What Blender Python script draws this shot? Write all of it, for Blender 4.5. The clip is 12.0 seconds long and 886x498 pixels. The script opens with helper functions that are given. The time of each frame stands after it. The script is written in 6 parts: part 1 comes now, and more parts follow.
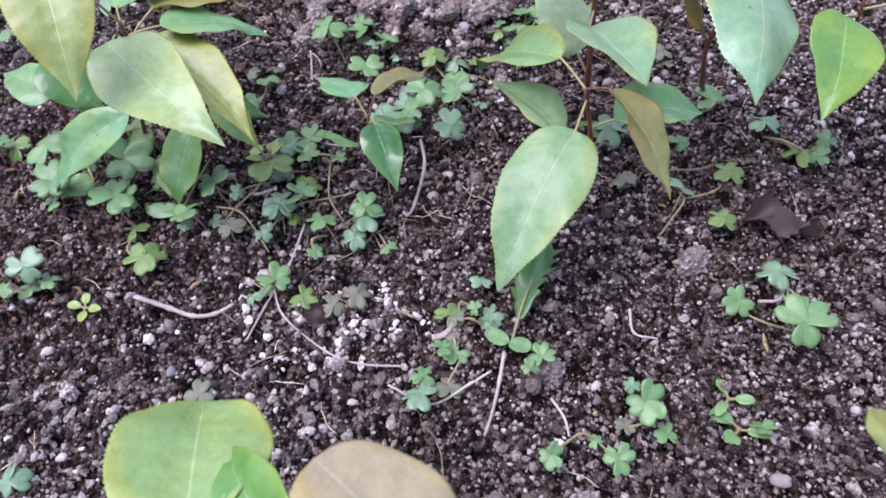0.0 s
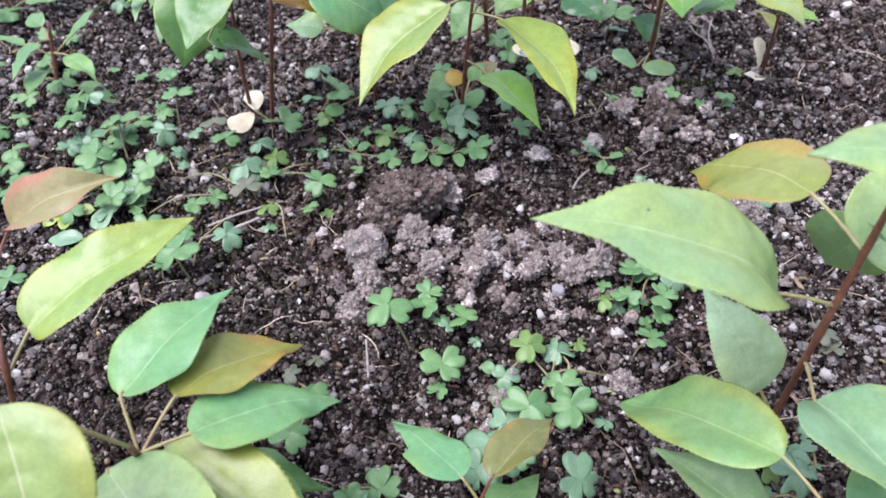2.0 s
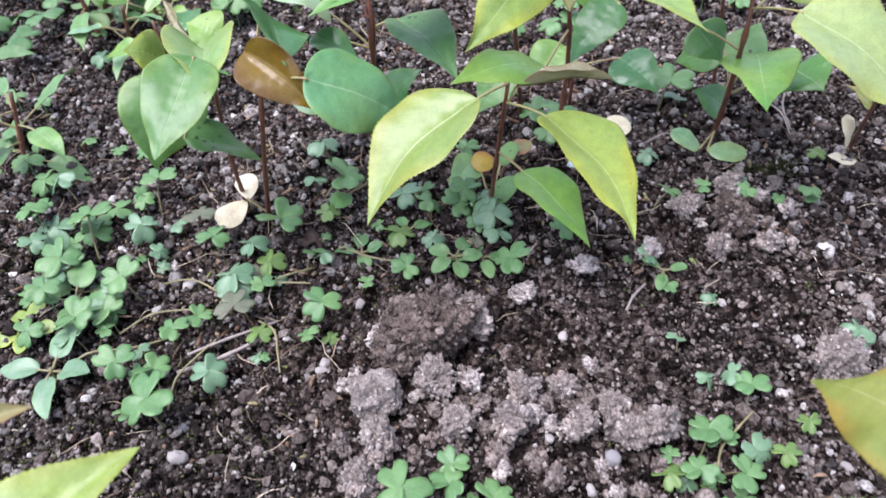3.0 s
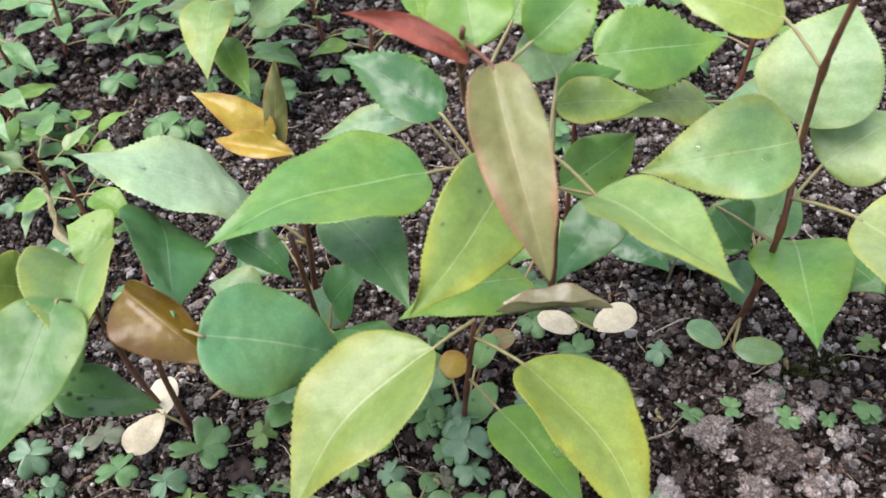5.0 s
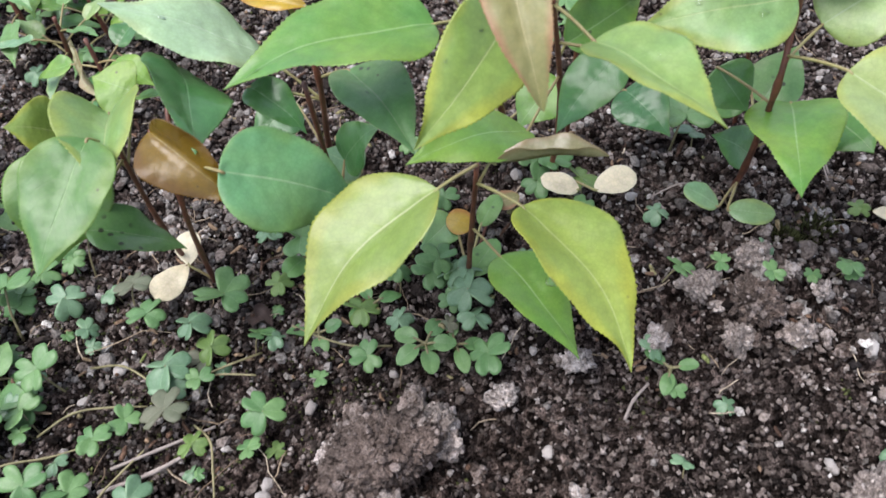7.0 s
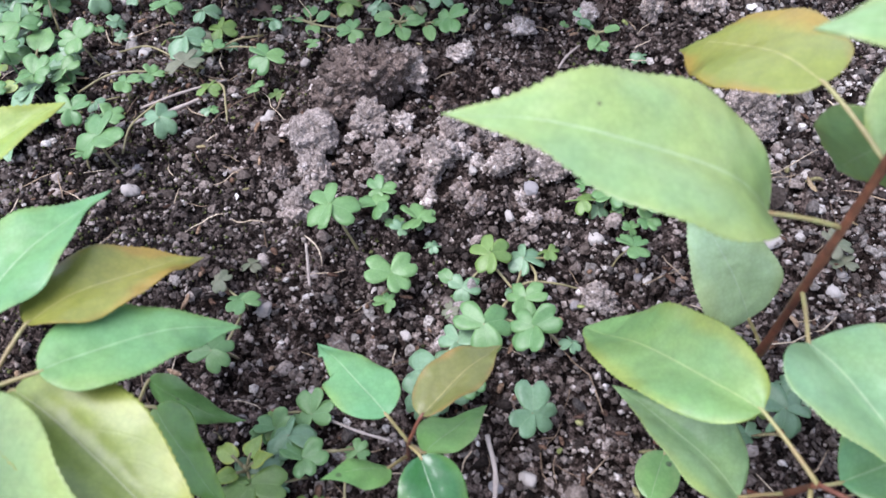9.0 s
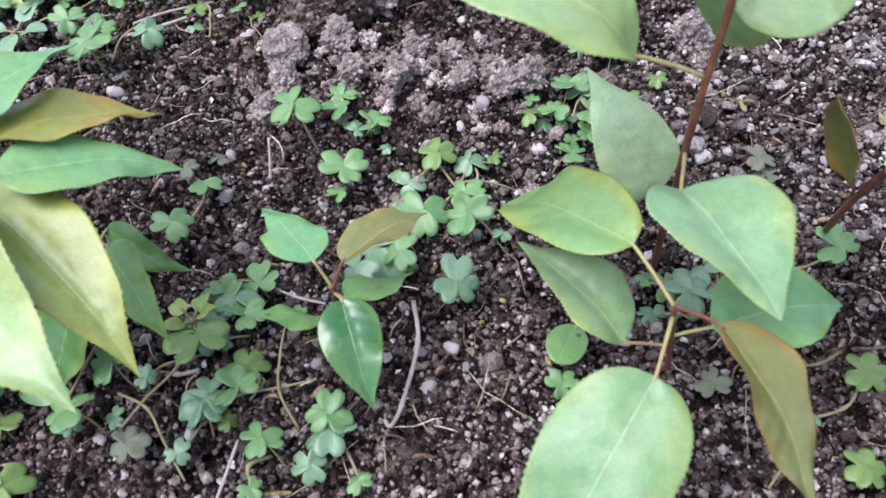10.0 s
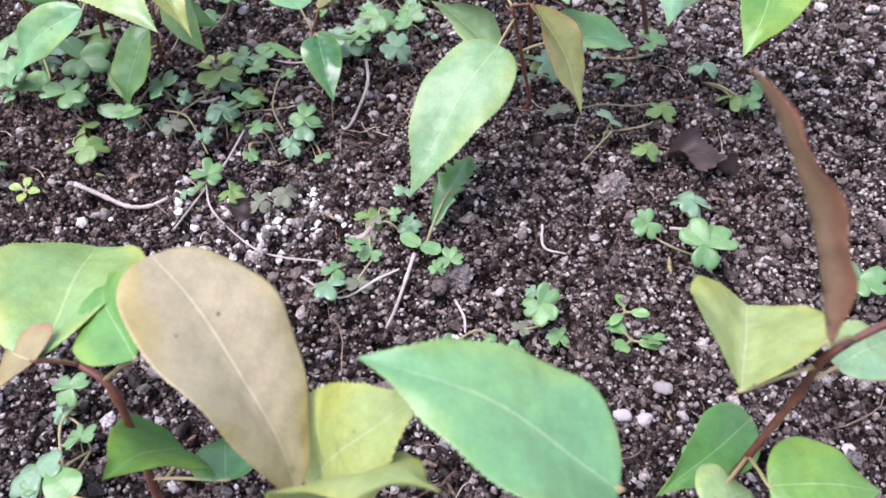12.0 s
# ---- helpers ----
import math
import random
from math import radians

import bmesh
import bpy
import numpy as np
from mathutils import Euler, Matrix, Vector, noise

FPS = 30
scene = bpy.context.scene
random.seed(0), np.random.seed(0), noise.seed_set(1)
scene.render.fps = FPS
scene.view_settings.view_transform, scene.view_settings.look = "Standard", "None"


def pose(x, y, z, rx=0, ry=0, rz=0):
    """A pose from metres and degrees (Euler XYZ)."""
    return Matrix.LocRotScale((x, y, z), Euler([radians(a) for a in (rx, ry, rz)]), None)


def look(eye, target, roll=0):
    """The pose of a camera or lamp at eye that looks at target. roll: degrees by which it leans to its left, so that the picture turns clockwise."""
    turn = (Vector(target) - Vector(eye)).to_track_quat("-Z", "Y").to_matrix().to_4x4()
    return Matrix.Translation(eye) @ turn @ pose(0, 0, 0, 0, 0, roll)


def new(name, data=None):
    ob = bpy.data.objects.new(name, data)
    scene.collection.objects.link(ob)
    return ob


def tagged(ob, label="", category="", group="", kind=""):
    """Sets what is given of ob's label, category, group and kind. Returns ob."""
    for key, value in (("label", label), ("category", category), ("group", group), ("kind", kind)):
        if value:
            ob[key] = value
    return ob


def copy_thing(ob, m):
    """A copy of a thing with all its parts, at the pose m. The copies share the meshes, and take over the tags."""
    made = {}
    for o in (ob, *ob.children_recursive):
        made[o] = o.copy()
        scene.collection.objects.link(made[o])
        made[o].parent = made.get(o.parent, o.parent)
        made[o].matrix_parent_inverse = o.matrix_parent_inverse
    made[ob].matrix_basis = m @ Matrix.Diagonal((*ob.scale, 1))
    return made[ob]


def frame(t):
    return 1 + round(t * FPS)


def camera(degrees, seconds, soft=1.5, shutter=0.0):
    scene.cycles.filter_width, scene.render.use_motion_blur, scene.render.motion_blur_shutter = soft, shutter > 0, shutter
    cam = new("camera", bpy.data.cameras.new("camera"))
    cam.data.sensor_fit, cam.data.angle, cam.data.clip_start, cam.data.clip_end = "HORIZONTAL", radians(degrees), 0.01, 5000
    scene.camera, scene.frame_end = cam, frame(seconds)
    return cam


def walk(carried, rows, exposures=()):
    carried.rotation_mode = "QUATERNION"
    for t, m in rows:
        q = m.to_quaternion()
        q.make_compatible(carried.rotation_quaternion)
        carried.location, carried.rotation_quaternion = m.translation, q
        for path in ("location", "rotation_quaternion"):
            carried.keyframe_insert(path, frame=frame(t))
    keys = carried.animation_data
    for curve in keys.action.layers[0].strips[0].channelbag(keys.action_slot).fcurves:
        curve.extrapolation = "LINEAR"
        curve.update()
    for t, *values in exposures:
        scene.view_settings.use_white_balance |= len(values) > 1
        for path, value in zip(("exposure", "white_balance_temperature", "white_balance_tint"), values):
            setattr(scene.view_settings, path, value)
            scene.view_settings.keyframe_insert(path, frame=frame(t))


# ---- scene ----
cam = camera(58.0, 12.0, soft=1.6, shutter=0.12)
cam.data.dof.use_dof, cam.data.dof.focus_distance, cam.data.dof.aperture_fstop = True, 0.31, 22.0
PATH = [
    (0, (0.04, 0.121, 0.28), (-0.048, 1.4, -1.255), -4.1),
    (0.5, (0.023, 0.162, 0.273), (0.013, 1.504, -1.21), -3.4),
    (1, (-0.006, 0.222, 0.279), (0.047, 1.573, -1.194), -0.9),
    (1.5, (-0.016, 0.248, 0.274), (-0.001, 1.637, -1.165), -2.4),
    (2, (-0.014, 0.274, 0.281), (-0.014, 1.662, -1.158), -3.1),
    (2.5, (-0.012, 0.312, 0.272), (-0.029, 1.686, -1.181), -3.8),
    (3, (-0.014, 0.363, 0.274), (-0.062, 1.73, -1.185), -4.4),
    (3.5, (-0.017, 0.416, 0.272), (-0.116, 1.792, -1.176), -5.8),
    (5.5, (0.01, 0.469, 0.273), (-0.035, 1.876, -1.148), -5.8),
    (6, (0.011, 0.472, 0.271), (-0.049, 1.863, -1.164), -5.9),
    (6.5, (0.016, 0.465, 0.275), (-0.106, 1.716, -1.281), -7.8),
    (7, (0.008, 0.443, 0.271), (-0.105, 1.676, -1.3), -7.2),
    (7.5, (0.002, 0.406, 0.266), (-0.114, 1.56, -1.363), -7.8),
    (9.5, (0.024, 0.285, 0.247), (-0.048, 1.439, -1.385), -4.3),
    (10, (0.04, 0.262, 0.244), (-0.089, 1.434, -1.371), -4.5),
    (10.5, (0.052, 0.219, 0.257), (-0.107, 1.433, -1.324), -4.0),
    (11, (0.066, 0.171, 0.262), (-0.064, 1.374, -1.33), -1.8),
    (11.5, (0.066, 0.121, 0.273), (-0.009, 1.341, -1.309), 0.7),
    (12, (0.079, 0.088, 0.265), (-0.042, 1.356, -1.277), -1.1),
]
EXPOSURE = 1.8
walk(cam, [(t, look(eye, target, roll)) for t, eye, target, roll in PATH], exposures=[(t, EXPOSURE + d, kelvin, tint) for t, d, kelvin, tint in ((0.0, 0.04, 5950, 34), (0.5, 0.26, 5970, 29), (1.0, 0.23, 6070, 26), (1.5, 0.18, 6130, 23), (2.5, 0.18, 6130, 22), (3.5, 0.2, 6160, 20), (5.5, -0.12, 6690, 15), (6.5, -0.12, 6670, 14), (7.0, -0.12, 6520, 15), (7.5, 0.28, 6200, 19), (9.5, 0.17, 6080, 21), (10.5, 0.22, 6110, 22), (11.0, 0.26, 6080, 23), (11.5, 0.3, 6090, 25), (12.0, 0.33, 6150, 28))])

# ---- world, light ----
world = bpy.data.worlds.new("overcast_sky")
scene.world = world
world.use_nodes = True
wn, wl = world.node_tree.nodes, world.node_tree.links
sky = wn.new("ShaderNodeTexSky")
sky.sky_type, sky.sun_disc = "NISHITA", False
sky.sun_elevation, sky.sun_rotation = radians(70), radians(250)
sky.dust_density, sky.air_density = 1.0, 1.0
bg = wn["Background"]
bg.inputs["Strength"].default_value = 0.108
cloud = wn.new("ShaderNodeHueSaturation")
cloud.inputs["Saturation"].default_value = 0.6
wl.new(sky.outputs["Color"], cloud.inputs["Color"])
wl.new(cloud.outputs["Color"], bg.inputs["Color"])
sun = new("sun", bpy.data.lights.new("sun", "SUN"))
sun.data.energy, sun.data.angle, sun.data.color = 1.6, radians(48), (1.0, 0.98, 0.96)
sun.matrix_world = look((-0.7, 0.2, 2.05), (0.0, 0.45, 0.0))


# ---- materials ----
def material(name):
    m = bpy.data.materials.new(name)
    m.use_nodes = True
    return m, m.node_tree.nodes, m.node_tree.links, m.node_tree.nodes["Principled BSDF"]


def ramp(n, l, fac, stops, mode="LINEAR"):
    r = n.new("ShaderNodeValToRGB")
    r.color_ramp.interpolation = mode
    while len(r.color_ramp.elements) < len(stops):
        r.color_ramp.elements.new(0.5)
    for el, (p, c) in zip(r.color_ramp.elements, stops):
        el.position, el.color = p, (*c, 1)
    l.new(fac, r.inputs["Fac"])
    return r.outputs["Color"]


def noise_tex(n, l, scale, detail=4.0, rough=0.6, vec=None):
    t = n.new("ShaderNodeTexNoise")
    t.inputs["Scale"].default_value, t.inputs["Detail"].default_value, t.inputs["Roughness"].default_value = scale, detail, rough
    if vec is not None:
        l.new(vec, t.inputs["Vector"])
    return t.outputs["Fac"]


def mix(n, l, a, b, fac, blend="MIX"):
    x = n.new("ShaderNodeMix")
    x.data_type, x.blend_type = "RGBA", blend
    for sock, v in ((x.inputs["Factor"], fac), (x.inputs["A"], a), (x.inputs["B"], b)):
        if isinstance(v, bpy.types.NodeSocket):
            l.new(v, sock)
        elif isinstance(v, (int, float)):
            sock.default_value = v
        else:
            sock.default_value = (*v, 1)
    return x.outputs["Result"]


def math_node(n, l, op, a, b=0.0, c=0.0):
    x = n.new("ShaderNodeMath")
    x.operation = op
    for sock, v in zip(x.inputs, (a, b, c)):
        if isinstance(v, bpy.types.NodeSocket):
            l.new(v, sock)
        else:
            sock.default_value = v
    return x.outputs[0]


def bump(n, l, height, strength, dist, shader):
    b = n.new("ShaderNodeBump")
    b.inputs["Strength"].default_value, b.inputs["Distance"].default_value = strength, dist
    l.new(height, b.inputs["Height"])
    l.new(b.outputs["Normal"], shader.inputs["Normal"])


def earth(name, stops, grain=640.0, share=0.6, speck=1.0, pieces=False):
    """Crumbly earth: close-packed grains of their own tones, over broad moist and dry patches, with crevice shade
    darkened into the colour.
    """
    m, n, l, p = material(name)
    co = n.new("ShaderNodeTexCoord").outputs["Object"]
    warp = n.new("ShaderNodeTexNoise")
    warp.inputs["Scale"].default_value, warp.inputs["Detail"].default_value = grain * 0.9, 3.0
    l.new(co, warp.inputs["Vector"])
    moved = n.new("ShaderNodeVectorMath")
    moved.operation = "MULTIPLY_ADD"
    l.new(warp.outputs["Color"], moved.inputs[0])
    moved.inputs[1].default_value = (1.1 / grain,) * 3
    l.new(co, moved.inputs[2])
    cells = n.new("ShaderNodeTexVoronoi")
    cells.inputs["Scale"].default_value = grain
    l.new(moved.outputs["Vector"], cells.inputs["Vector"])
    sep = n.new("ShaderNodeSeparateColor")
    l.new(cells.outputs["Color"], sep.inputs["Color"])
    pick = sep.outputs["Red"]
    if pieces:
        isl = n.new("ShaderNodeNewGeometry").outputs["Random Per Island"]
        pick = math_node(n, l, "MULTIPLY_ADD", isl, 0.75, math_node(n, l, "MULTIPLY", pick, 0.25))
    cloud = noise_tex(n, l, grain * 0.45, 5.0, 0.75, co)
    base = ramp(n, l, math_node(n, l, "MULTIPLY_ADD", pick, share, math_node(n, l, "MULTIPLY_ADD", cloud, 3.2 * (1 - share), 0.5 - 0.5 * share - 1.6 * (1 - share))), stops)
    small = noise_tex(n, l, grain * 2.6, 3.0, 0.7, co)
    big = noise_tex(n, l, 9.0, 3.0, 0.55, co)
    tone = ramp(n, l, big, [(0.35, (0.7, 0.7, 0.72)), (0.65, (1.2, 1.1, 1.08))])
    # specks and damp patches, darkened further to stand in for deep shade between crumbs
    spot = ramp(n, l, small, [(0.35, (1 - 0.8 * speck,) * 3), (0.65, (1 + 0.65 * speck,) * 3)])
    damp_shade = ramp(n, l, noise_tex(n, l, 170.0, 3.0, 0.6, co), [(0.38, (0.3, 0.29, 0.28)), (0.6, (1.5, 1.5, 1.5))])
    base = mix(n, l, base, damp_shade, 0.35 if pieces else 1.0, "MULTIPLY")
    l.new(mix(n, l, mix(n, l, base, tone, 1.0, "MULTIPLY"), spot, 1.0, "MULTIPLY"), p.inputs["Base Color"])
    p.inputs["Roughness"].default_value = 0.92
    p.inputs["Specular IOR Level"].default_value = 0.02
    bump(n, l, math_node(n, l, "MULTIPLY_ADD", small, 0.5, math_node(n, l, "MULTIPLY", cells.outputs["Distance"], -1.0)), 1.0, 0.0016, p)
    return m


def grit(name, stops, patch=0.5):
    """Loose grains: each one has a tone of its own, with faint mottling, and lies in damper or drier patches that also
    carry painted shade.
    """
    m, n, l, p = material(name)
    isl = n.new("ShaderNodeNewGeometry").outputs["Random Per Island"]
    co = n.new("ShaderNodeTexCoord").outputs["Object"]
    base = ramp(n, l, isl, stops)
    fine = noise_tex(n, l, 900.0, 3.0, 0.65, co)
    tone = ramp(n, l, fine, [(0.32, (0.42, 0.4, 0.38)), (0.66, (1.5, 1.5, 1.5))])
    # patchy darkening: part damp, part painted shade of the gaps between grains
    damp_shade = ramp(n, l, noise_tex(n, l, 60.0, 4.0, 0.65, co), [(0.36, (0.36, 0.34, 0.33)), (0.62, (1.35, 1.35, 1.35))])
    base = mix(n, l, base, damp_shade, patch, "MULTIPLY")
    l.new(mix(n, l, base, tone, 1.0, "MULTIPLY"), p.inputs["Base Color"])
    p.inputs["Roughness"].default_value = 0.85
    p.inputs["Specular IOR Level"].default_value = 0.05
    bump(n, l, fine, 0.7, 0.0006, p)
    return m


def pebble_skin(name, a, b):
    m, n, l, p = material(name)
    co = n.new("ShaderNodeTexCoord").outputs["Object"]
    r = n.new("ShaderNodeObjectInfo").outputs["Random"]
    fine = noise_tex(n, l, 700.0, 4.0, 0.7, co)
    base = mix(n, l, a, b, r)
    tone = ramp(n, l, fine, [(0.3, (0.6, 0.58, 0.56)), (0.65, (1.08, 1.08, 1.08))])
    l.new(mix(n, l, base, tone, 1.0, "MULTIPLY"), p.inputs["Base Color"])
    p.inputs["Roughness"].default_value = 0.8
    bump(n, l, fine, 0.6, 0.0008, p)
    return m


def foliage(name, main, second, edge, vein, gloss=0.43, trans=0.27, spots=0.0, veins=8.0, coat=0.3):
    """A leaf's skin: blotches of two greens, a rim of its own tint, midrib and side veins along the blade."""
    m, n, l, p = material(name)
    uv = n.new("ShaderNodeUVMap")
    uv.uv_map = "blade"
    sep = n.new("ShaderNodeSeparateXYZ")
    l.new(uv.outputs["UV"], sep.inputs["Vector"])
    u, v = sep.outputs["X"], sep.outputs["Y"]
    side = math_node(n, l, "ABSOLUTE", math_node(n, l, "MULTIPLY_ADD", u, 2.0, -1.0))
    co = n.new("ShaderNodeTexCoord").outputs["Object"]
    rnd = n.new("ShaderNodeObjectInfo").outputs["Random"]
    blot = noise_tex(n, l, 34.0, 3.0, 0.5, co)
    f1 = math_node(n, l, "MULTIPLY_ADD", rnd, 0.55, math_node(n, l, "MULTIPLY_ADD", blot, 1.25, -0.57))
    base = mix(n, l, main, second, math_node(n, l, "MINIMUM", math_node(n, l, "MAXIMUM", f1, 0.0), 1.0))
    rim = ramp(n, l, math_node(n, l, "MULTIPLY_ADD", blot, 0.9, math_node(n, l, "MULTIPLY", side, 0.55)), [(0.82, (0, 0, 0)), (1.08, (0.6, 0.6, 0.6))])
    base = mix(n, l, base, edge, rim)
    # side veins climb from the midrib towards the rim
    bent = math_node(n, l, "MULTIPLY_ADD", blot, 0.16, math_node(n, l, "MULTIPLY_ADD", side, -0.2, v))
    bent = math_node(n, l, "MULTIPLY_ADD", math_node(n, l, "MULTIPLY", side, side), -0.12, bent)
    wav = math_node(n, l, "FRACT", math_node(n, l, "MULTIPLY", bent, veins))
    ridge = math_node(n, l, "ABSOLUTE", math_node(n, l, "MULTIPLY_ADD", wav, 2.0, -1.0))
    line = ramp(n, l, ridge, [(0.88, (0, 0, 0)), (0.98, (0.6, 0.6, 0.6))])
    rib = ramp(n, l, side, [(0.01, (1, 1, 1)), (0.028, (0, 0, 0))])
    both = math_node(n, l, "MAXIMUM", math_node(n, l, "MULTIPLY", line, 0.45), rib)
    fine = noise_tex(n, l, 260.0, 3.0, 0.6, co)
    base = mix(n, l, base, vein, math_node(n, l, "MULTIPLY_ADD", rib, 0.6, math_node(n, l, "MULTIPLY", line, 0.05)))
    # fine net of small veins between the side veins
    net = n.new("ShaderNodeTexVoronoi")
    net.feature = "DISTANCE_TO_EDGE"
    net.inputs["Scale"].default_value = 620.0
    l.new(co, net.inputs["Vector"])
    mesh_lines = ramp(n, l, net.outputs["Distance"], [(0.02, (0.9, 0.93, 0.88)), (0.16, (1.0, 1.0, 1.0))])
    base = mix(n, l, base, mesh_lines, 1.0, "MULTIPLY")
    # a few dark specks of dirt and blight
    fleck = n.new("ShaderNodeTexVoronoi")
    fleck.inputs["Scale"].default_value = 130.0
    l.new(co, fleck.inputs["Vector"])
    few = ramp(n, l, noise_tex(n, l, 70.0, 2.0, 0.5, co), [(0.56, (0, 0, 0)), (0.62, (1, 1, 1))])
    dot = ramp(n, l, fleck.outputs["Distance"], [(0.05, (1, 1, 1)), (0.09, (0, 0, 0))])
    base = mix(n, l, base, (0.06, 0.05, 0.02), math_node(n, l, "MULTIPLY", math_node(n, l, "MULTIPLY", few, dot), 0.8))
    tone = ramp(n, l, fine, [(0.3, (0.86, 0.86, 0.86)), (0.7, (1.08, 1.08, 1.08))])
    base = mix(n, l, base, tone, 1.0, "MULTIPLY")
    if spots:
        dots = n.new("ShaderNodeTexVoronoi")
        dots.inputs["Scale"].default_value = 210.0
        l.new(co, dots.inputs["Vector"])
        patch = ramp(n, l, noise_tex(n, l, 55.0, 2.0, 0.5, co), [(0.5, (0, 0, 0)), (0.6, (1, 1, 1))])
        mark = ramp(n, l, dots.outputs["Distance"], [(0.14, (1, 1, 1)), (0.24, (0, 0, 0))])
        base = mix(n, l, base, (0.03, 0.03, 0.02), math_node(n, l, "MULTIPLY", math_node(n, l, "MULTIPLY", patch, mark), spots))
    l.new(base, p.inputs["Base Color"])
    l.new(math_node(n, l, "MULTIPLY_ADD", blot, 0.3, gloss - 0.15), p.inputs["Roughness"])
    p.inputs["Specular IOR Level"].default_value = 0.5
    p.inputs["Coat Weight"].default_value, p.inputs["Coat IOR"].default_value = coat * 0.9, 1.5
    l.new(math_node(n, l, "MULTIPLY_ADD", blot, 0.25, gloss - 0.18), p.inputs["Coat Roughness"])
    swell = noise_tex(n, l, 110.0, 2.0, 0.5, co)
    h = math_node(n, l, "MULTIPLY_ADD", fine, 0.3, math_node(n, l, "MULTIPLY_ADD", swell, 1.3, math_node(n, l, "MULTIPLY", both, -0.22)))
    bump(n, l, h, 0.5, 0.0009, p)
    tr = n.new("ShaderNodeBsdfTranslucent")
    l.new(mix(n, l, base, (1.0, 1.03, 0.5), 1.0, "MULTIPLY"), tr.inputs["Color"])
    ms = n.new("ShaderNodeMixShader")
    ms.inputs["Fac"].default_value = trans
    l.new(p.outputs["BSDF"], ms.inputs[1])
    l.new(tr.outputs["BSDF"], ms.inputs[2])
    l.new(ms.outputs["Shader"], n["Material Output"].inputs["Surface"])
    return m


def bark(name, a, b, gloss=0.5):
    m, n, l, p = material(name)
    co = n.new("ShaderNodeTexCoord").outputs["Object"]
    f = noise_tex(n, l, 320.0, 4.0, 0.65, co)
    g = noise_tex(n, l, 45.0, 2.0, 0.5, co)
    l.new(ramp(n, l, math_node(n, l, "MULTIPLY_ADD", f, 0.5, math_node(n, l, "MULTIPLY", g, 0.5)), [(0.35, a), (0.65, b)]), p.inputs["Base Color"])
    p.inputs["Roughness"].default_value = gloss
    bump(n, l, f, 0.4, 0.0006, p)
    return m


# SOIL's near-black low stops stand in for shade in the gaps between grains
SOIL = earth("soil", [(0.0, (0.0012, 0.001, 0.0009)), (0.45, (0.02, 0.0158, 0.0136)), (0.8, (0.1, 0.082, 0.072)), (1.0, (0.2, 0.173, 0.156))], 520.0)
CLOD = earth("dry_soil_clod", [(0.0, (0.13, 0.112, 0.098)), (0.5, (0.37, 0.333, 0.298)), (0.85, (0.62, 0.58, 0.535)), (1.0, (0.82, 0.79, 0.75))], 700.0, 0.75, 0.6, True)
LUMP = earth("dark_soil_clod", [(0.0, (0.07, 0.054, 0.045)), (0.5, (0.185, 0.153, 0.131)), (1.0, (0.42, 0.374, 0.34))], 700.0, 0.75, 0.6, True)
CRUMB = grit("soil_crumb", [(0.0, (0.003, 0.0024, 0.0021)), (0.45, (0.056, 0.046, 0.041)), (0.8, (0.165, 0.14, 0.126)), (1.0, (0.25, 0.22, 0.204))])
GRAVEL = grit("pumice_gravel", [(0.0, (0.018, 0.0155, 0.0155)), (0.4, (0.098, 0.089, 0.082)), (0.7, (0.182, 0.169, 0.156)), (0.92, (0.3, 0.284, 0.265)), (1.0, (0.47, 0.452, 0.427))], 0.5)
PUMICE = grit("white_pumice", [(0.0, (0.1, 0.088, 0.08)), (0.5, (0.34, 0.32, 0.295)), (1.0, (0.62, 0.605, 0.57))], 0.35)
BROWN = grit("brown_soil_lump", [(0.0, (0.012, 0.0095, 0.0082)), (0.5, (0.1, 0.083, 0.073)), (0.88, (0.19, 0.162, 0.145)), (1.0, (0.26, 0.23, 0.212))], 0.7)
MOSSY = grit("moss", [(0.0, (0.02, 0.022, 0.01)), (0.5, (0.05, 0.058, 0.022)), (1.0, (0.1, 0.112, 0.045))])
DRY = grit("dry_soil_crumb", [(0.0, (0.1, 0.085, 0.076)), (0.5, (0.21, 0.185, 0.168)), (1.0, (0.38, 0.35, 0.325))], 0.3)
WHITE = pebble_skin("white_pebble", (0.3, 0.27, 0.25), (0.52, 0.49, 0.46))
GREY = pebble_skin("grey_pebble", (0.16, 0.16, 0.17), (0.34, 0.32, 0.32))
